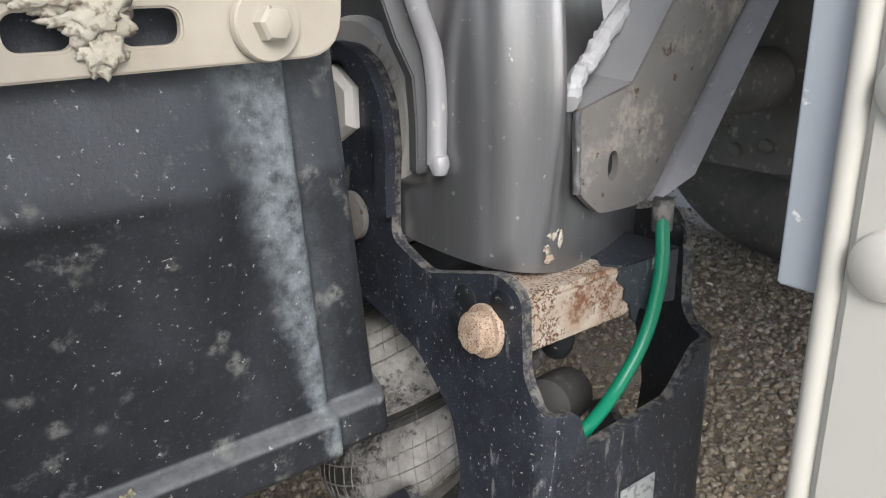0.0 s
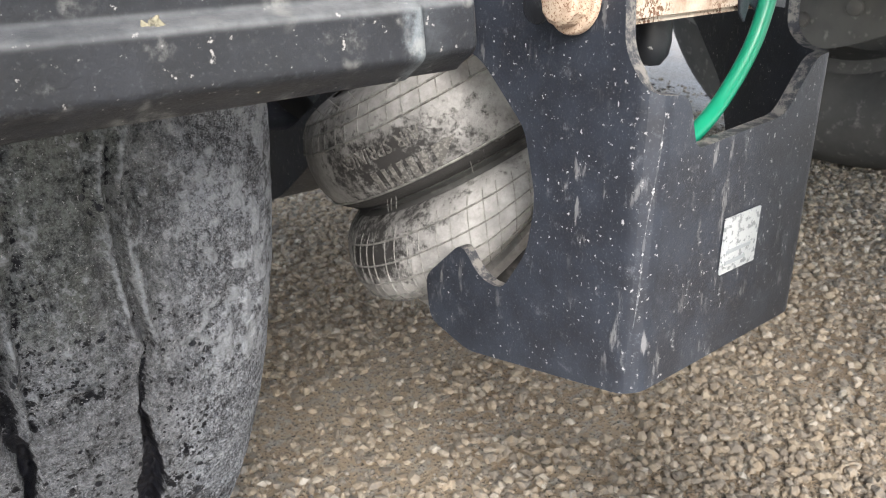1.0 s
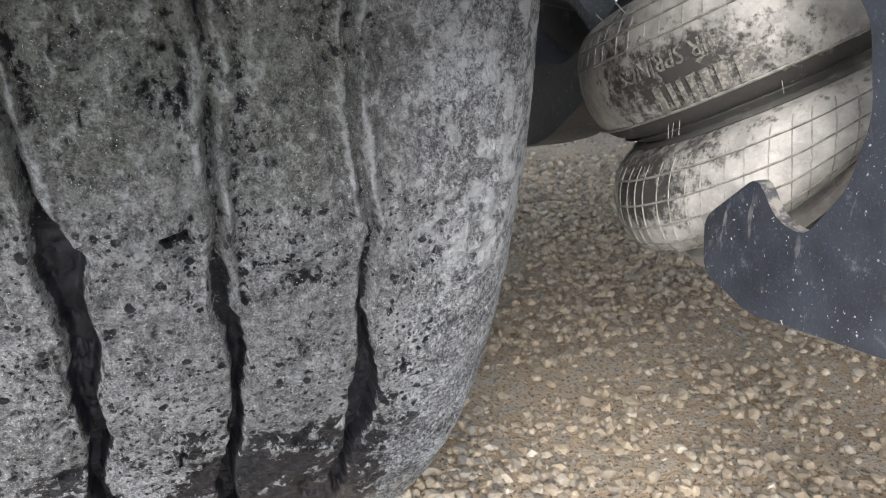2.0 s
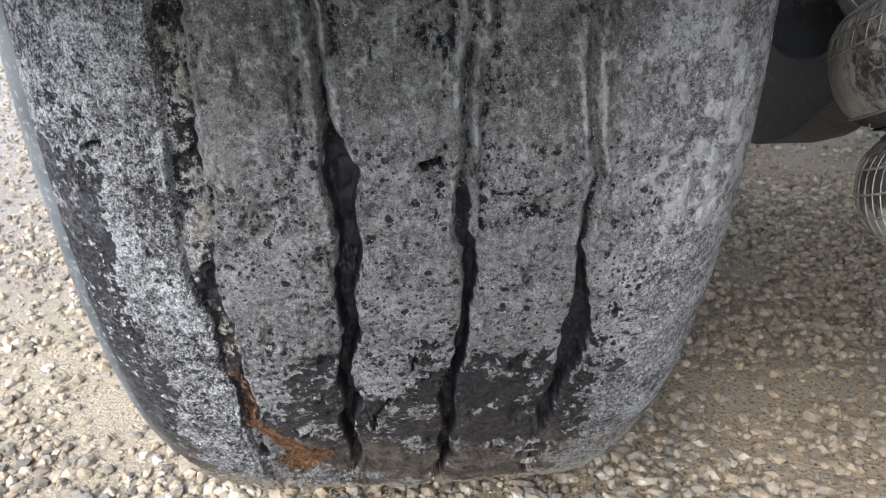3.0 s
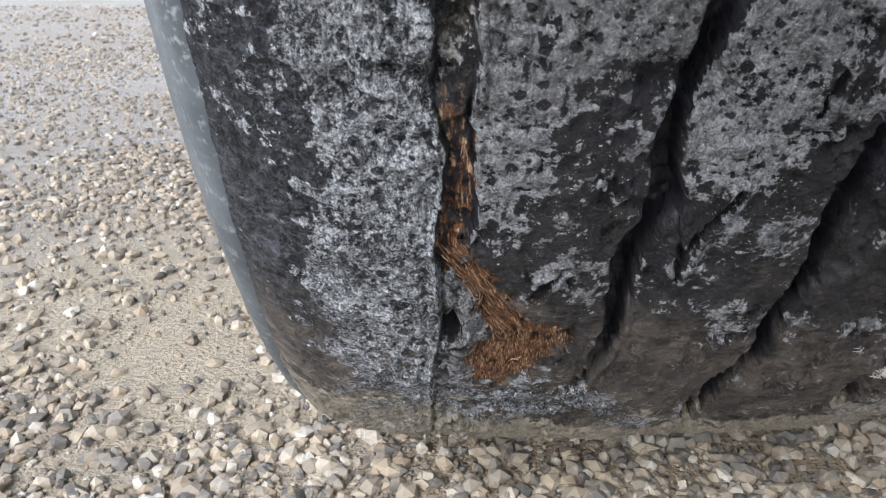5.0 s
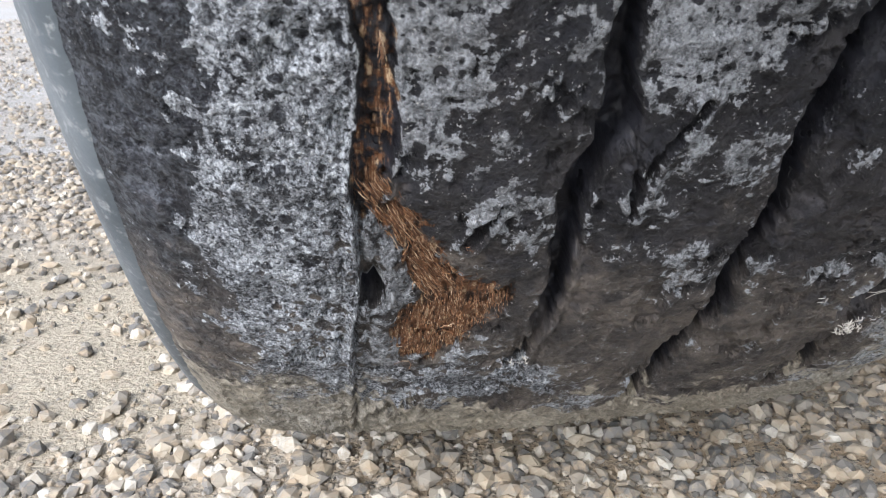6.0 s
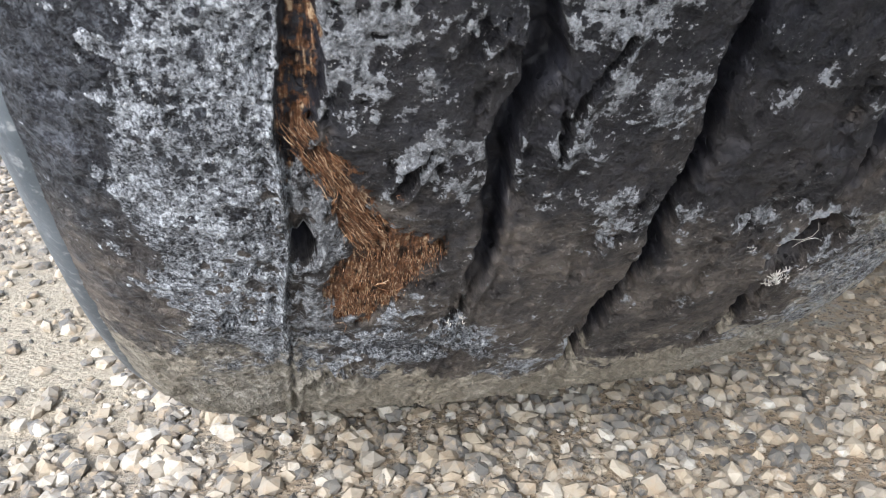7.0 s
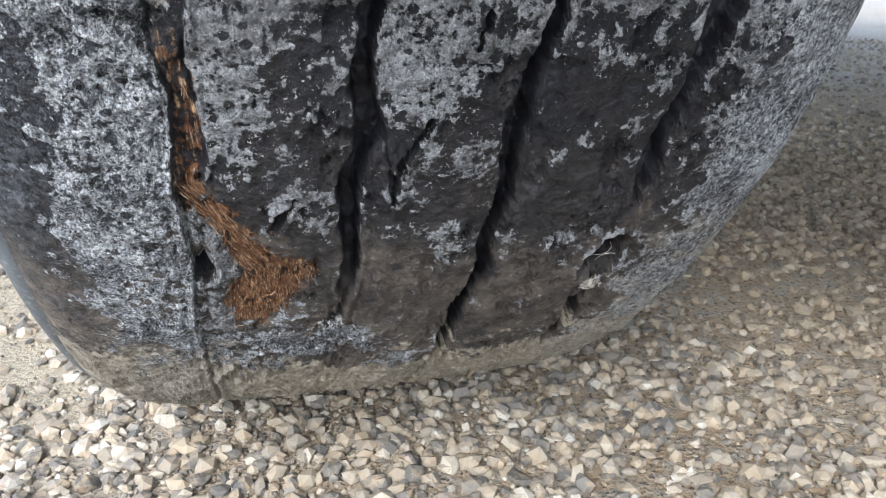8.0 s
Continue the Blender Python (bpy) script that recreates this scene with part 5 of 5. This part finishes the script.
spring = thing("air_spring", (0.345, -0.40, 0.33), "dusty two-fold rubber air spring behind the lift bracket", "air spring")
TIP = Vector((-0.325, 0.365, 0.875)).normalized()
WRITE = radians(-157)
MID = Vector((0.374, -0.415, 0.437))
SPIN = Vector((0, 0, 1)).rotation_difference(TIP)


def fold_profile(z0, half, r_out, r_in, n=18):
    return [(r_in + (r_out - r_in) * max(0.0, math.cos(a)) ** 0.62, z0 + half * math.sin(a)) for a in np.linspace(-1.53, 1.53, n)]


for z0, ro in ((0.033, 0.119), (-0.030, 0.119)):
    fold = part("fold", revolve(fold_profile(z0, 0.030, ro, 0.078, 26), MID, TIP, 96), AIR, spring)
    # rubbed dark round the writing, dark at the outer end, shade painted between the folds
    rub = []
    for v in fold.data.vertices:
        q = SPIN.inverted() @ (v.co - MID)
        turn, up = math.atan2(q.y, q.x), (q.z - z0) / 0.030
        away = (turn - radians(178) + math.pi) % (2 * math.pi) - math.pi
        end = math.exp(-(away / 0.36) ** 2)
        if z0 > 0:
            # the writing's field, the torn underside with the gap's shade, and the outer end
            value = 0.85 * math.exp(-((turn - WRITE) / 0.50) ** 2) * math.exp(-((up + 0.10) / 0.55) ** 2) + 1.25 * max(0.0, min(1.0, (-0.62 - up) / 0.12)) + 0.45 * end
        else:
            value = 1.5 * end * math.exp(-((up - 0.35) / 0.60) ** 2) + 0.30 * max(0.0, min(1.0, (up - 0.70) / 0.12)) + 0.5 * max(0.0, min(1.0, (-0.75 - up) / 0.12))
        rub.append(min(1.45, value))
    fold.data.attributes.new("rub", "FLOAT", "POINT").data.foreach_set("value", rub)
    # moulded net of thin ribs
    for k, a in enumerate((-1.05, -0.62, -0.2, 0.22, 0.68) if z0 < 0 else (-0.75, 0.40, 0.72, 1.02)):
        r, h = 0.084 + (ro - 0.084) * math.cos(a) ** 0.62 + 0.0002, z0 + 0.029 * math.sin(a)
        part("rib", revolve([(r, h - 0.0006), (r + 0.0010, h), (r, h + 0.0006)], MID, TIP, 96), AIR_RIB, fold)
    bm = bmesh.new()
    rng = random.Random(5)
    for k in range(64):
        t = 2 * math.pi * (k + rng.uniform(-0.15, 0.15)) / 64
        prev = None
        # the moulded writing's field has no ribs
        for a in np.linspace(*((-1.2, 0.95) if z0 < 0 else (0.35, 1.25)), 12):
            r, h = 0.084 + (ro - 0.084) * math.cos(a) ** 0.62, z0 + 0.029 * math.sin(a)
            t2 = t + 0.05 * a
            row = [bm.verts.new(MID + SPIN @ Vector(((r + d) * math.cos(t2 + e), (r + d) * math.sin(t2 + e), h))) for d, e in ((0.0001, -0.0030), (0.0008, 0.0), (0.0001, 0.0030))]
            if prev:
                bm.faces.new((prev[0], prev[1], row[1], row[0]))
                bm.faces.new((prev[1], prev[2], row[2], row[1]))
            prev = row
    tagged(part("rib_net", bm, AIR_RIB, fold), kind="stuff")
    # short rubber hairs left by the mould
    for k in range(9):
        t, a = radians(-150) + rng.uniform(-0.75, 0.75), -1.12 if z0 < 0 else rng.choice((-1.0, 1.15))
        r, h = 0.084 + (ro - 0.084) * math.cos(a) ** 0.62, z0 + 0.029 * math.sin(a)
        p0 = MID + SPIN @ Vector((r * math.cos(t), r * math.sin(t), h))
        p1 = p0 + SPIN @ Vector((0.004 * math.cos(t), 0.004 * math.sin(t), 0.006 * math.sin(a))) + Vector((rng.uniform(-0.001, 0.001), 0, 0))
        part("mould_hair", sweep([p0, (p0 + p1) / 2, p1], 0.00024, 6), AIR_RIB, fold)


def fold_point(turn, a, lift, z0=0.033, ro=0.119):
    """A point of the upper fold: turn about the spring, a over its roundness."""
    r, h = 0.084 + (ro - 0.084) * max(0.0, math.cos(a)) ** 0.62 + lift, z0 + 0.030 * math.sin(a)
    return MID + SPIN @ Vector((r * math.cos(turn), r * math.sin(turn), h))


def moulded(name, bm, turn, a, parent):
    """Lays flat relief (x along, y across, z thick, in metres) upside down on the fold."""
    for v in bm.verts:
        v.co = fold_point(turn - v.co.x / 0.118, a - v.co.y / 0.034, v.co.z + 0.0004)
    bmesh.ops.recalc_face_normals(bm, faces=bm.faces[:])
    return part(name, bm, WORN_PRINT, parent)


def letters(text, size):
    cu = bpy.data.curves.new("letters", "FONT")
    cu.body, cu.size, cu.extrude, cu.align_x, cu.resolution_u = text, size, 0.0005, "CENTER", 2
    ob = bpy.data.objects.new("letters", cu)
    scene.collection.objects.link(ob)
    bpy.context.view_layer.update()
    me = bpy.data.meshes.new_from_object(ob.evaluated_get(bpy.context.evaluated_depsgraph_get()))
    bm = bmesh.new()
    bm.from_mesh(me)
    bpy.data.objects.remove(ob)
    bpy.data.meshes.remove(me)
    bpy.data.curves.remove(cu)
    return bm


upper = bpy.data.objects["fold"]
moulded("moulded_writing", letters("AIR SPRINGS", 0.0115), WRITE, 0.16, upper)
for k, (x, wdt) in enumerate(((-0.030, 0.006), (-0.021, 0.005), (-0.013, 0.004), (-0.006, 0.003), (0.000, 0.003), (0.007, 0.005))):
    moulded("moulded_mark", box(x, x + wdt, -0.007, 0.007, 0.0, 0.0006, 0.0002), WRITE, -0.46, upper)
wedge = bmesh.new()
tri = [wedge.verts.new(p) for p in ((-0.050, -0.007, 0.0004), (-0.034, -0.007, 0.0004), (-0.034, 0.008, 0.0004))]
wedge.faces.new(tri)
moulded("moulded_mark", wedge, WRITE, -0.46, upper)
ridges = [(0.076, -0.016)]
for k in range(5):
    h = -0.012 + 0.0055 * k
    ridges += [(0.094 + 0.003 * (k % 2), h - 0.0017), (0.099 + 0.003 * (k % 2), h), (0.094, h + 0.0020)]
part("girdle", revolve(ridges + [(0.076, 0.016)], MID, TIP, 90), DARK_RUBBER, spring, "ridged black girdle ring")
part("end_plate", revolve([(0, 0.056), (0.078, 0.056), (0.082, 0.058), (0.082, 0.062), (0, 0.062)], MID, TIP, 56), DARK_STEEL, spring)
part("foot_bead", revolve([(0.07, -0.052), (0.081, -0.060), (0.086, -0.072), (0.081, -0.083), (0.066, -0.088), (0.0, -0.088)], MID, TIP, 64), AIR, spring)
part("piston", revolve([(0, -0.086), (0.064, -0.086), (0.066, -0.092), (0.060, -0.125), (0.052, -0.150), (0, -0.150)], MID, TIP, 48), DARK_RUBBER, spring, "black piston under the bellows")

# the spring sits squeezed between plates that are not parallel
LEVEL = Vector((0.8, -0.6, 0.0))
for ob in list(spring.children) + [c for ch in spring.children for c in ch.children]:
    for v in ob.data.vertices:
        q = SPIN.inverted() @ (v.co - MID)
        across, rise = (v.co - MID).dot(LEVEL) / 0.12, q.z
        if q.z < 0:
            squeeze = 1.05 - (0.80 if across > 0 else 0.25) * across
            q.z = squeeze * max(q.z, -0.06) + min(0.0, q.z + 0.06)
        else:
            q.z *= 1.32
        v.co = MID + SPIN @ q + LEVEL * (0.17 * rise - 0.003)

# ---- hanger ----
hanger = thing("suspension_hanger", (0.34, -0.5, 0.9), "silver painted steel suspension hanger with welded seams", "hanger")


def hanger_body():
    plan = spline([(0.292, -0.38, 0), (0.279, -0.48, 0), (0.276, -0.53, 0), (0.283, -0.572, 0), (0.303, -0.592, 0), (0.330, -0.594, 0), (0.372, -0.585, 0), (0.424, -0.565, 0)], 8)
    bm = bmesh.new()
    zs = [0.0, 0.015, 0.026, 0.032, 0.038, 0.045, 0.06, 0.07, 0.08, 0.09, 0.10, 0.11, 0.12, 0.135, 0.15, 0.175, 0.20, 0.24, 0.285]
    rows = []
    for z in zs:
        row = []
        for i, p in enumerate(plan):
            t = i / (len(plan) - 1)
            foot = 0.590 - 0.020 * t
            bulge = 0.010 * math.exp(-((t - 0.60) / 0.05) ** 2) * min(1, z / 0.1)
            lean = 0.034 * float(ramp(foot + z, 0.645, 0.715)) * float(ramp(t, 0.60, 0.74)) + 0.016 * float(ramp(z, 0.07, 0.285)) * float(ramp(t, 0.3, 0.45))
            recess = 0.026 * float(ramp(z, 0.028, 0.044)) * (1 - float(ramp(t, 0.18, 0.32)))
            row.append(bm.verts.new((p.x + recess, p.y - bulge + lean, foot + z)))
        rows.append(row)
    for a, c in zip(rows, rows[1:]):
        for j in range(len(plan) - 1):
            bm.faces.new((a[j], a[j + 1], c[j + 1], c[j]))
    bmesh.ops.recalc_face_normals(bm, faces=bm.faces[:])
    if sum(f.normal.y for f in bm.faces) > 0:
        bmesh.ops.reverse_faces(bm, faces=bm.faces[:])
    bmesh.ops.solidify(bm, geom=bm.faces[:], thickness=0.007)
    return bm


part("body", hanger_body(), SILVER, hanger)
part("top_plate", box(0.27, 0.445, -0.60, -0.38, 0.862, 0.875, 0.003), SILVER, hanger)
edge_line = [(0.222, 0.770), (0.241, 0.724), (0.249, 0.704), (0.260, 0.684), (0.262, 0.659), (0.262, 0.631)]
part("flange", prism(edge_line + [(0.285, 0.631), (0.285, 0.770)], "y", -0.538, 0.008, 0.0010), SILVER, hanger)
part("weld", sweep(spline([(0.240, -0.542, 0.770), (0.259, -0.542, 0.723), (0.265, -0.542, 0.709), (0.270, -0.542, 0.696), (0.273, -0.542, 0.671), (0.2725, -0.542, 0.636)], 6), 0.0056, 16), BRIGHT_EDGE, hanger, "pale rounded weld bead")
part("weld_knob", revolve([(0, -0.006), (0.004, -0.0052), (0.0060, 0.0), (0.0048, 0.005), (0, 0.007)], (0.2725, -0.5445, 0.636), (0, 0, 1), 18), BRIGHT_EDGE, hanger)

for k, (x, y, z, rx, rz, m) in enumerate(((0.3115, -0.5955, 0.6015, 0.0050, 0.0045, DRIED_MUD), (0.3085, -0.5945, 0.5925, 0.0040, 0.0035, DRIED_MUD), (0.3100, -0.5945, 0.5865, 0.0042, 0.0030, RUST), (0.3165, -0.5955, 0.5965, 0.0020, 0.0050, DRIED_MUD))):
    chip = bmesh.new()
    bmesh.ops.create_icosphere(chip, subdivisions=3, radius=1.0)
    for v in chip.verts:
        w = 1 + 0.6 * noise.noise(v.co * 2.2 + Vector((k * 3.1, 0, 0)))
        v.co = Vector((x + v.co.x * rx * w, y + v.co.y * 0.0009, z + v.co.z * rz * w))
    part("paint_chip", chip, m, hanger)
part("weld_seam", bead([(0.3205, -0.6005, 0.667), (0.3215, -0.6005, 0.645), (0.3225, -0.6005, 0.622)], 0.0022, 1.0), SILVER, hanger)
part("weld_seam", bead([(0.315, -0.600, 0.671), (0.328, -0.592, 0.683), (0.345, -0.585, 0.690), (0.372, -0.575, 0.704), (0.402, -0.566, 0.720), (0.44, -0.556, 0.745)], 0.0050, 2.0), LIT_SILVER, hanger)

# ---- diagonal brace of the hanger ----
brace = thing("channel_brace", (0.4, -0.59, 0.6), "muddy silver channel brace welded to the hanger", "brace")
web = smooth_outline([(0.321, 0.667), (0.324, 0.622), (0.342, 0.607), (0.372, 0.606), (0.389, 0.609), (0.577, 0.86), (0.502, 0.86), (0.399, 0.721), (0.366, 0.677)], 0.006, 4)
part("web", prism(web, "y", -0.601, 0.005, 0.001, [ring_points(0.352, 0.6335, 0.0085, 18, 0.0045)]), MUDDY_SILVER, brace)
flange = bmesh.new()
line = [(0.320, 0.667), (0.366, 0.678), (0.399, 0.722), (0.502, 0.861)]
lo = [flange.verts.new((x, -0.599, z)) for x, z in line]
hi = [flange.verts.new((x, -0.565, z + 0.003)) for x, z in line]
for i in range(len(line) - 1):
    flange.faces.new((lo[i], lo[i + 1], hi[i + 1], hi[i]))
bmesh.ops.solidify(flange, geom=flange.faces[:], thickness=0.005)
part("upper_flange", bevel(flange, 0.0012), LIT_SILVER, brace)
flange = bmesh.new()
flange.faces.new([flange.verts.new(p) for p in ((0.388, -0.599, 0.607), (0.388, -0.606, 0.607), (0.402, -0.621, 0.624), (0.578, -0.621, 0.859), (0.578, -0.599, 0.859))])
bmesh.ops.solidify(flange, geom=flange.faces[:], thickness=0.005)
part("lower_flange", bevel(flange, 0.0010), BRIGHT_EDGE, brace)
# black sheet behind the web's hole, in place of the shade inside it
part("hole_lining", box(0.345, 0.359, -0.5965, -0.5945, 0.622, 0.645, 0.0005), BLACK_PLASTIC, brace)

# ---- pivot of the trailing arm ----
pivot = thing("pivot_bolt", (0.25, -0.46, 0.66), "pale steel pivot bolt and washer of the trailing arm", "bolt")
part("washer", revolve([(0, 0.0), (0.050, 0.0), (0.058, 0.003), (0.058, 0.008), (0.055, 0.012), (0, 0.012)], (0.290, -0.453, 0.654), (-1, 0, 0), 64), PALE_STEEL, pivot)
part("head", revolve([(0.0, 0), (0.024, 0), (0.024, 0.012), (0.020, 0.016), (0, 0.016)], (0.276, -0.454, 0.660), (-1, 0, 0), 6), PALE_STEEL, pivot)

part("lower_washer", revolve([(0, 0.0), (0.013, 0.0), (0.0155, 0.002), (0.0155, 0.006), (0.010, 0.008), (0, 0.008)], (0.268, -0.468, 0.592), (-1, 0, 0), 40), MUDDY_SILVER, pivot)
for k in range(4):
    q = radians(150 - 9 * k)
    bar = box(-0.0012, 0.0012, -0.0026 if k < 3 else -0.004, 0.0026 if k < 3 else 0.004, -0.0042, 0.0042, 0.0006)
    bmesh.ops.rotate(bar, verts=bar.verts[:], cent=(0, 0, 0), matrix=Matrix.Rotation(q - radians(90), 3, "X"))
    bmesh.ops.translate(bar, verts=bar.verts[:], vec=(0.2775, -0.453 + 0.050 * math.cos(q), 0.654 + 0.050 * math.sin(q)))
    part("raised_mark", bar, PALE_STEEL, pivot)

arm = thing("trailing_arm", (0.3, 0.0, 0.5), "black steel trailing arm running back to the axle", "suspension arm")
outline = smooth_outline([(-0.318, 0.490), (-0.300, 0.452), (-0.246, 0.389), (-0.190, 0.346), (-0.115, 0.318), (0.02, 0.34), (0.10, 0.44), (0.12, 0.60), (-0.02, 0.60), (-0.07, 0.43), (-0.16, 0.405), (-0.212, 0.412), (-0.268, 0.450), (-0.302, 0.488)], 0.02, 6)
part("side_plate", prism(outline, "x", 0.330, 0.052, 0.011), BLACK_STEEL, arm)
part("housing", box(0.374, 0.40, -0.226, -0.06, 0.40, 0.452, 0.006), DARK_RUBBER, arm)
part("stiffener", sweep([(0.372, -0.135, 0.474), (0.372, -0.180, 0.458), (0.372, -0.238, 0.428)], 0.0, flat=(0.016, 0.005)), SIDE_RIB, arm)
axle = thing("axle_beam", (1.02, 0, AXLE), "dark steel axle tube between the trailer wheels", "axle")
part("tube", revolve([(0, -0.9), (0.063, -0.9), (0.063, 0.9), (0, 0.9)], (1.02, 0, AXLE), (1, 0, 0), 32), DARK_STEEL, axle)

wheel("truck_wheel", (2.06, 0.05, AXLE), False, "dark dusty truck tyre at the far end of the axle")

# ---- white post beside the bracket, and the hanging plate ----
post = thing("support_post", (0.36, -0.74, 0.0), "off-white painted steel post with dome bolts", "post")
part("column", box(0.285, 0.36, -1.0, -0.762, 0.0, 1.22, 0.004), WHITE_PAINT, post)
part("rolled_edge", sweep([(0.2885, -0.7575, 0.0), (0.2885, -0.7575, 0.6), (0.2885, -0.7575, 1.22)], 0.0048, 18), WHITE_PAINT, post)
part("edge_strip", box(0.291, 0.296, -0.7545, -0.735, 0.617, 1.22, 0.001), GREY_PAINT, post)
for z in (0.637, 0.700):
    part("dome_bolt", revolve([(0.0135, 0), (0.0125, 0.003), (0.008, 0.0055), (0, 0.0065)], (0.285, -0.778, z), (-1, 0, 0), 28), WHITE_PAINT, post)

hanging = thing("side_plate", (-0.12, -0.78, 0.43), "pale olive painted steel plate hanging beside the tyre", "plate")
part("plate", prism(smooth_outline([(-0.0545, 0.438), (-0.0545, 1.06), (-0.20, 1.06), (-0.20, 0.40), (-0.073, 0.416)], 0.004, 3), "y", -0.786, 0.008, 0.001), OLIVE_PAINT, hanging)

# ---- the trailer's floor above: unseen, its panels laid out to block sky light ----
deck = thing("trailer_deck", (1.0, 0.5, 1.25), "unseen dark steel trailer floor shading the axle and ground", "trailer")
part("floor_panel", box(-0.22, 2.45, -0.15, 2.8, 1.12, 1.20, 0.01), DARK_STEEL, deck)
part("floor_panel", box(0.30, 2.45, -2.6, -0.16, 1.12, 1.20, 0.01), DARK_STEEL, deck)
part("main_beam", box(0.44, 0.56, -1.0, 2.8, 0.84, 1.14, 0.005), DARK_STEEL, deck)
part("main_beam", box(1.62, 1.76, -1.0, 2.8, 0.84, 1.14, 0.005), DARK_STEEL, deck)
part("cross_member", box(-0.25, 0.445, -0.82, -0.76, 1.05, 1.12, 0.004), DARK_STEEL, deck)

# ---- far side suspension ----
saddle = thing("axle_saddle", (1.58, 0.05, 0.33), "dark muddy steel axle saddle plate before the far wheel", "suspension")
plate = smooth_outline([(-0.30, 0.52), (-0.24, 0.40), (-0.08, 0.335), (0.16, 0.335), (0.34, 0.41), (0.40, 0.55), (0.30, 0.86), (-0.26, 0.86)], 0.06, 6)
part("plate", prism(plate, "x", 1.58, 0.03, 0.006), DARK_STEEL, saddle)
for y, z in ((-0.02, 0.39), (0.05, 0.372), (0.14, 0.40), (0.22, 0.41), (-0.12, 0.42), (0.08, 0.43)):
    part("stud", revolve([(0.016, 0), (0.014, 0.008), (0.006, 0.012), (0, 0.012)], (1.58, y, z), (-1, 0, 0), 14), DARK_STEEL, saddle)
part("chamber", revolve([(0, 0), (0.07, 0.0), (0.085, 0.03), (0.085, 0.06), (0.07, 0.12), (0, 0.13)], (1.57, 0.16, 0.62), (-1, -0.2, 0), 28), DARK_STEEL, saddle)


# ---- dried mud ----
def lump(name, at, size, seed, label, mat=DRIED_MUD):
    """A crumbly lump of dried mud pressed on a surface."""
    bm = bmesh.new()
    bmesh.ops.create_icosphere(bm, subdivisions=4, radius=1.0)
    for v in bm.verts:
        d = v.co.normalized()
        k = 1 + 0.55 * noise.fractal(d * 1.9 + Vector((seed, 0, 0)), 0.8, 2.0, 6) + 0.25 * noise.noise(d * 8 + Vector((0, seed, 0)))
        v.co = Vector((d.x * size[0], d.y * size[1], d.z * size[2])) * k + Vector(at)
    ob = mesh_object(name, bm, mat, True)
    return tagged(ob, label, "mud", "mud clods")


for x, z, rx, rz, k in ((0.067, 0.7265, 0.012, 0.007, 3.0), (0.069, 0.7155, 0.006, 0.006, 5.0), (0.057, 0.7315, 0.010, 0.005, 7.0)):
    lump("mud_clod", (x, -0.6366, z), (rx, 0.0022, rz), k, "pale crumbly mud clod stuck on the slotted plate")
for x, y, z, r, k in ((0.060, -0.6285, 0.5600, 0.0045, 11.0), (0.036, -0.6285, 0.5530, 0.0030, 12.0), (0.090, -0.6275, 0.5470, 0.0030, 13.0), (0.086, -0.6285, 0.5540, 0.0018, 14.0)):
    lump("mud_splash", (x, y, z), (r, 0.0012, r * 1.1), k, "small yellowish mud splash on the mudguard lip", CLAY)
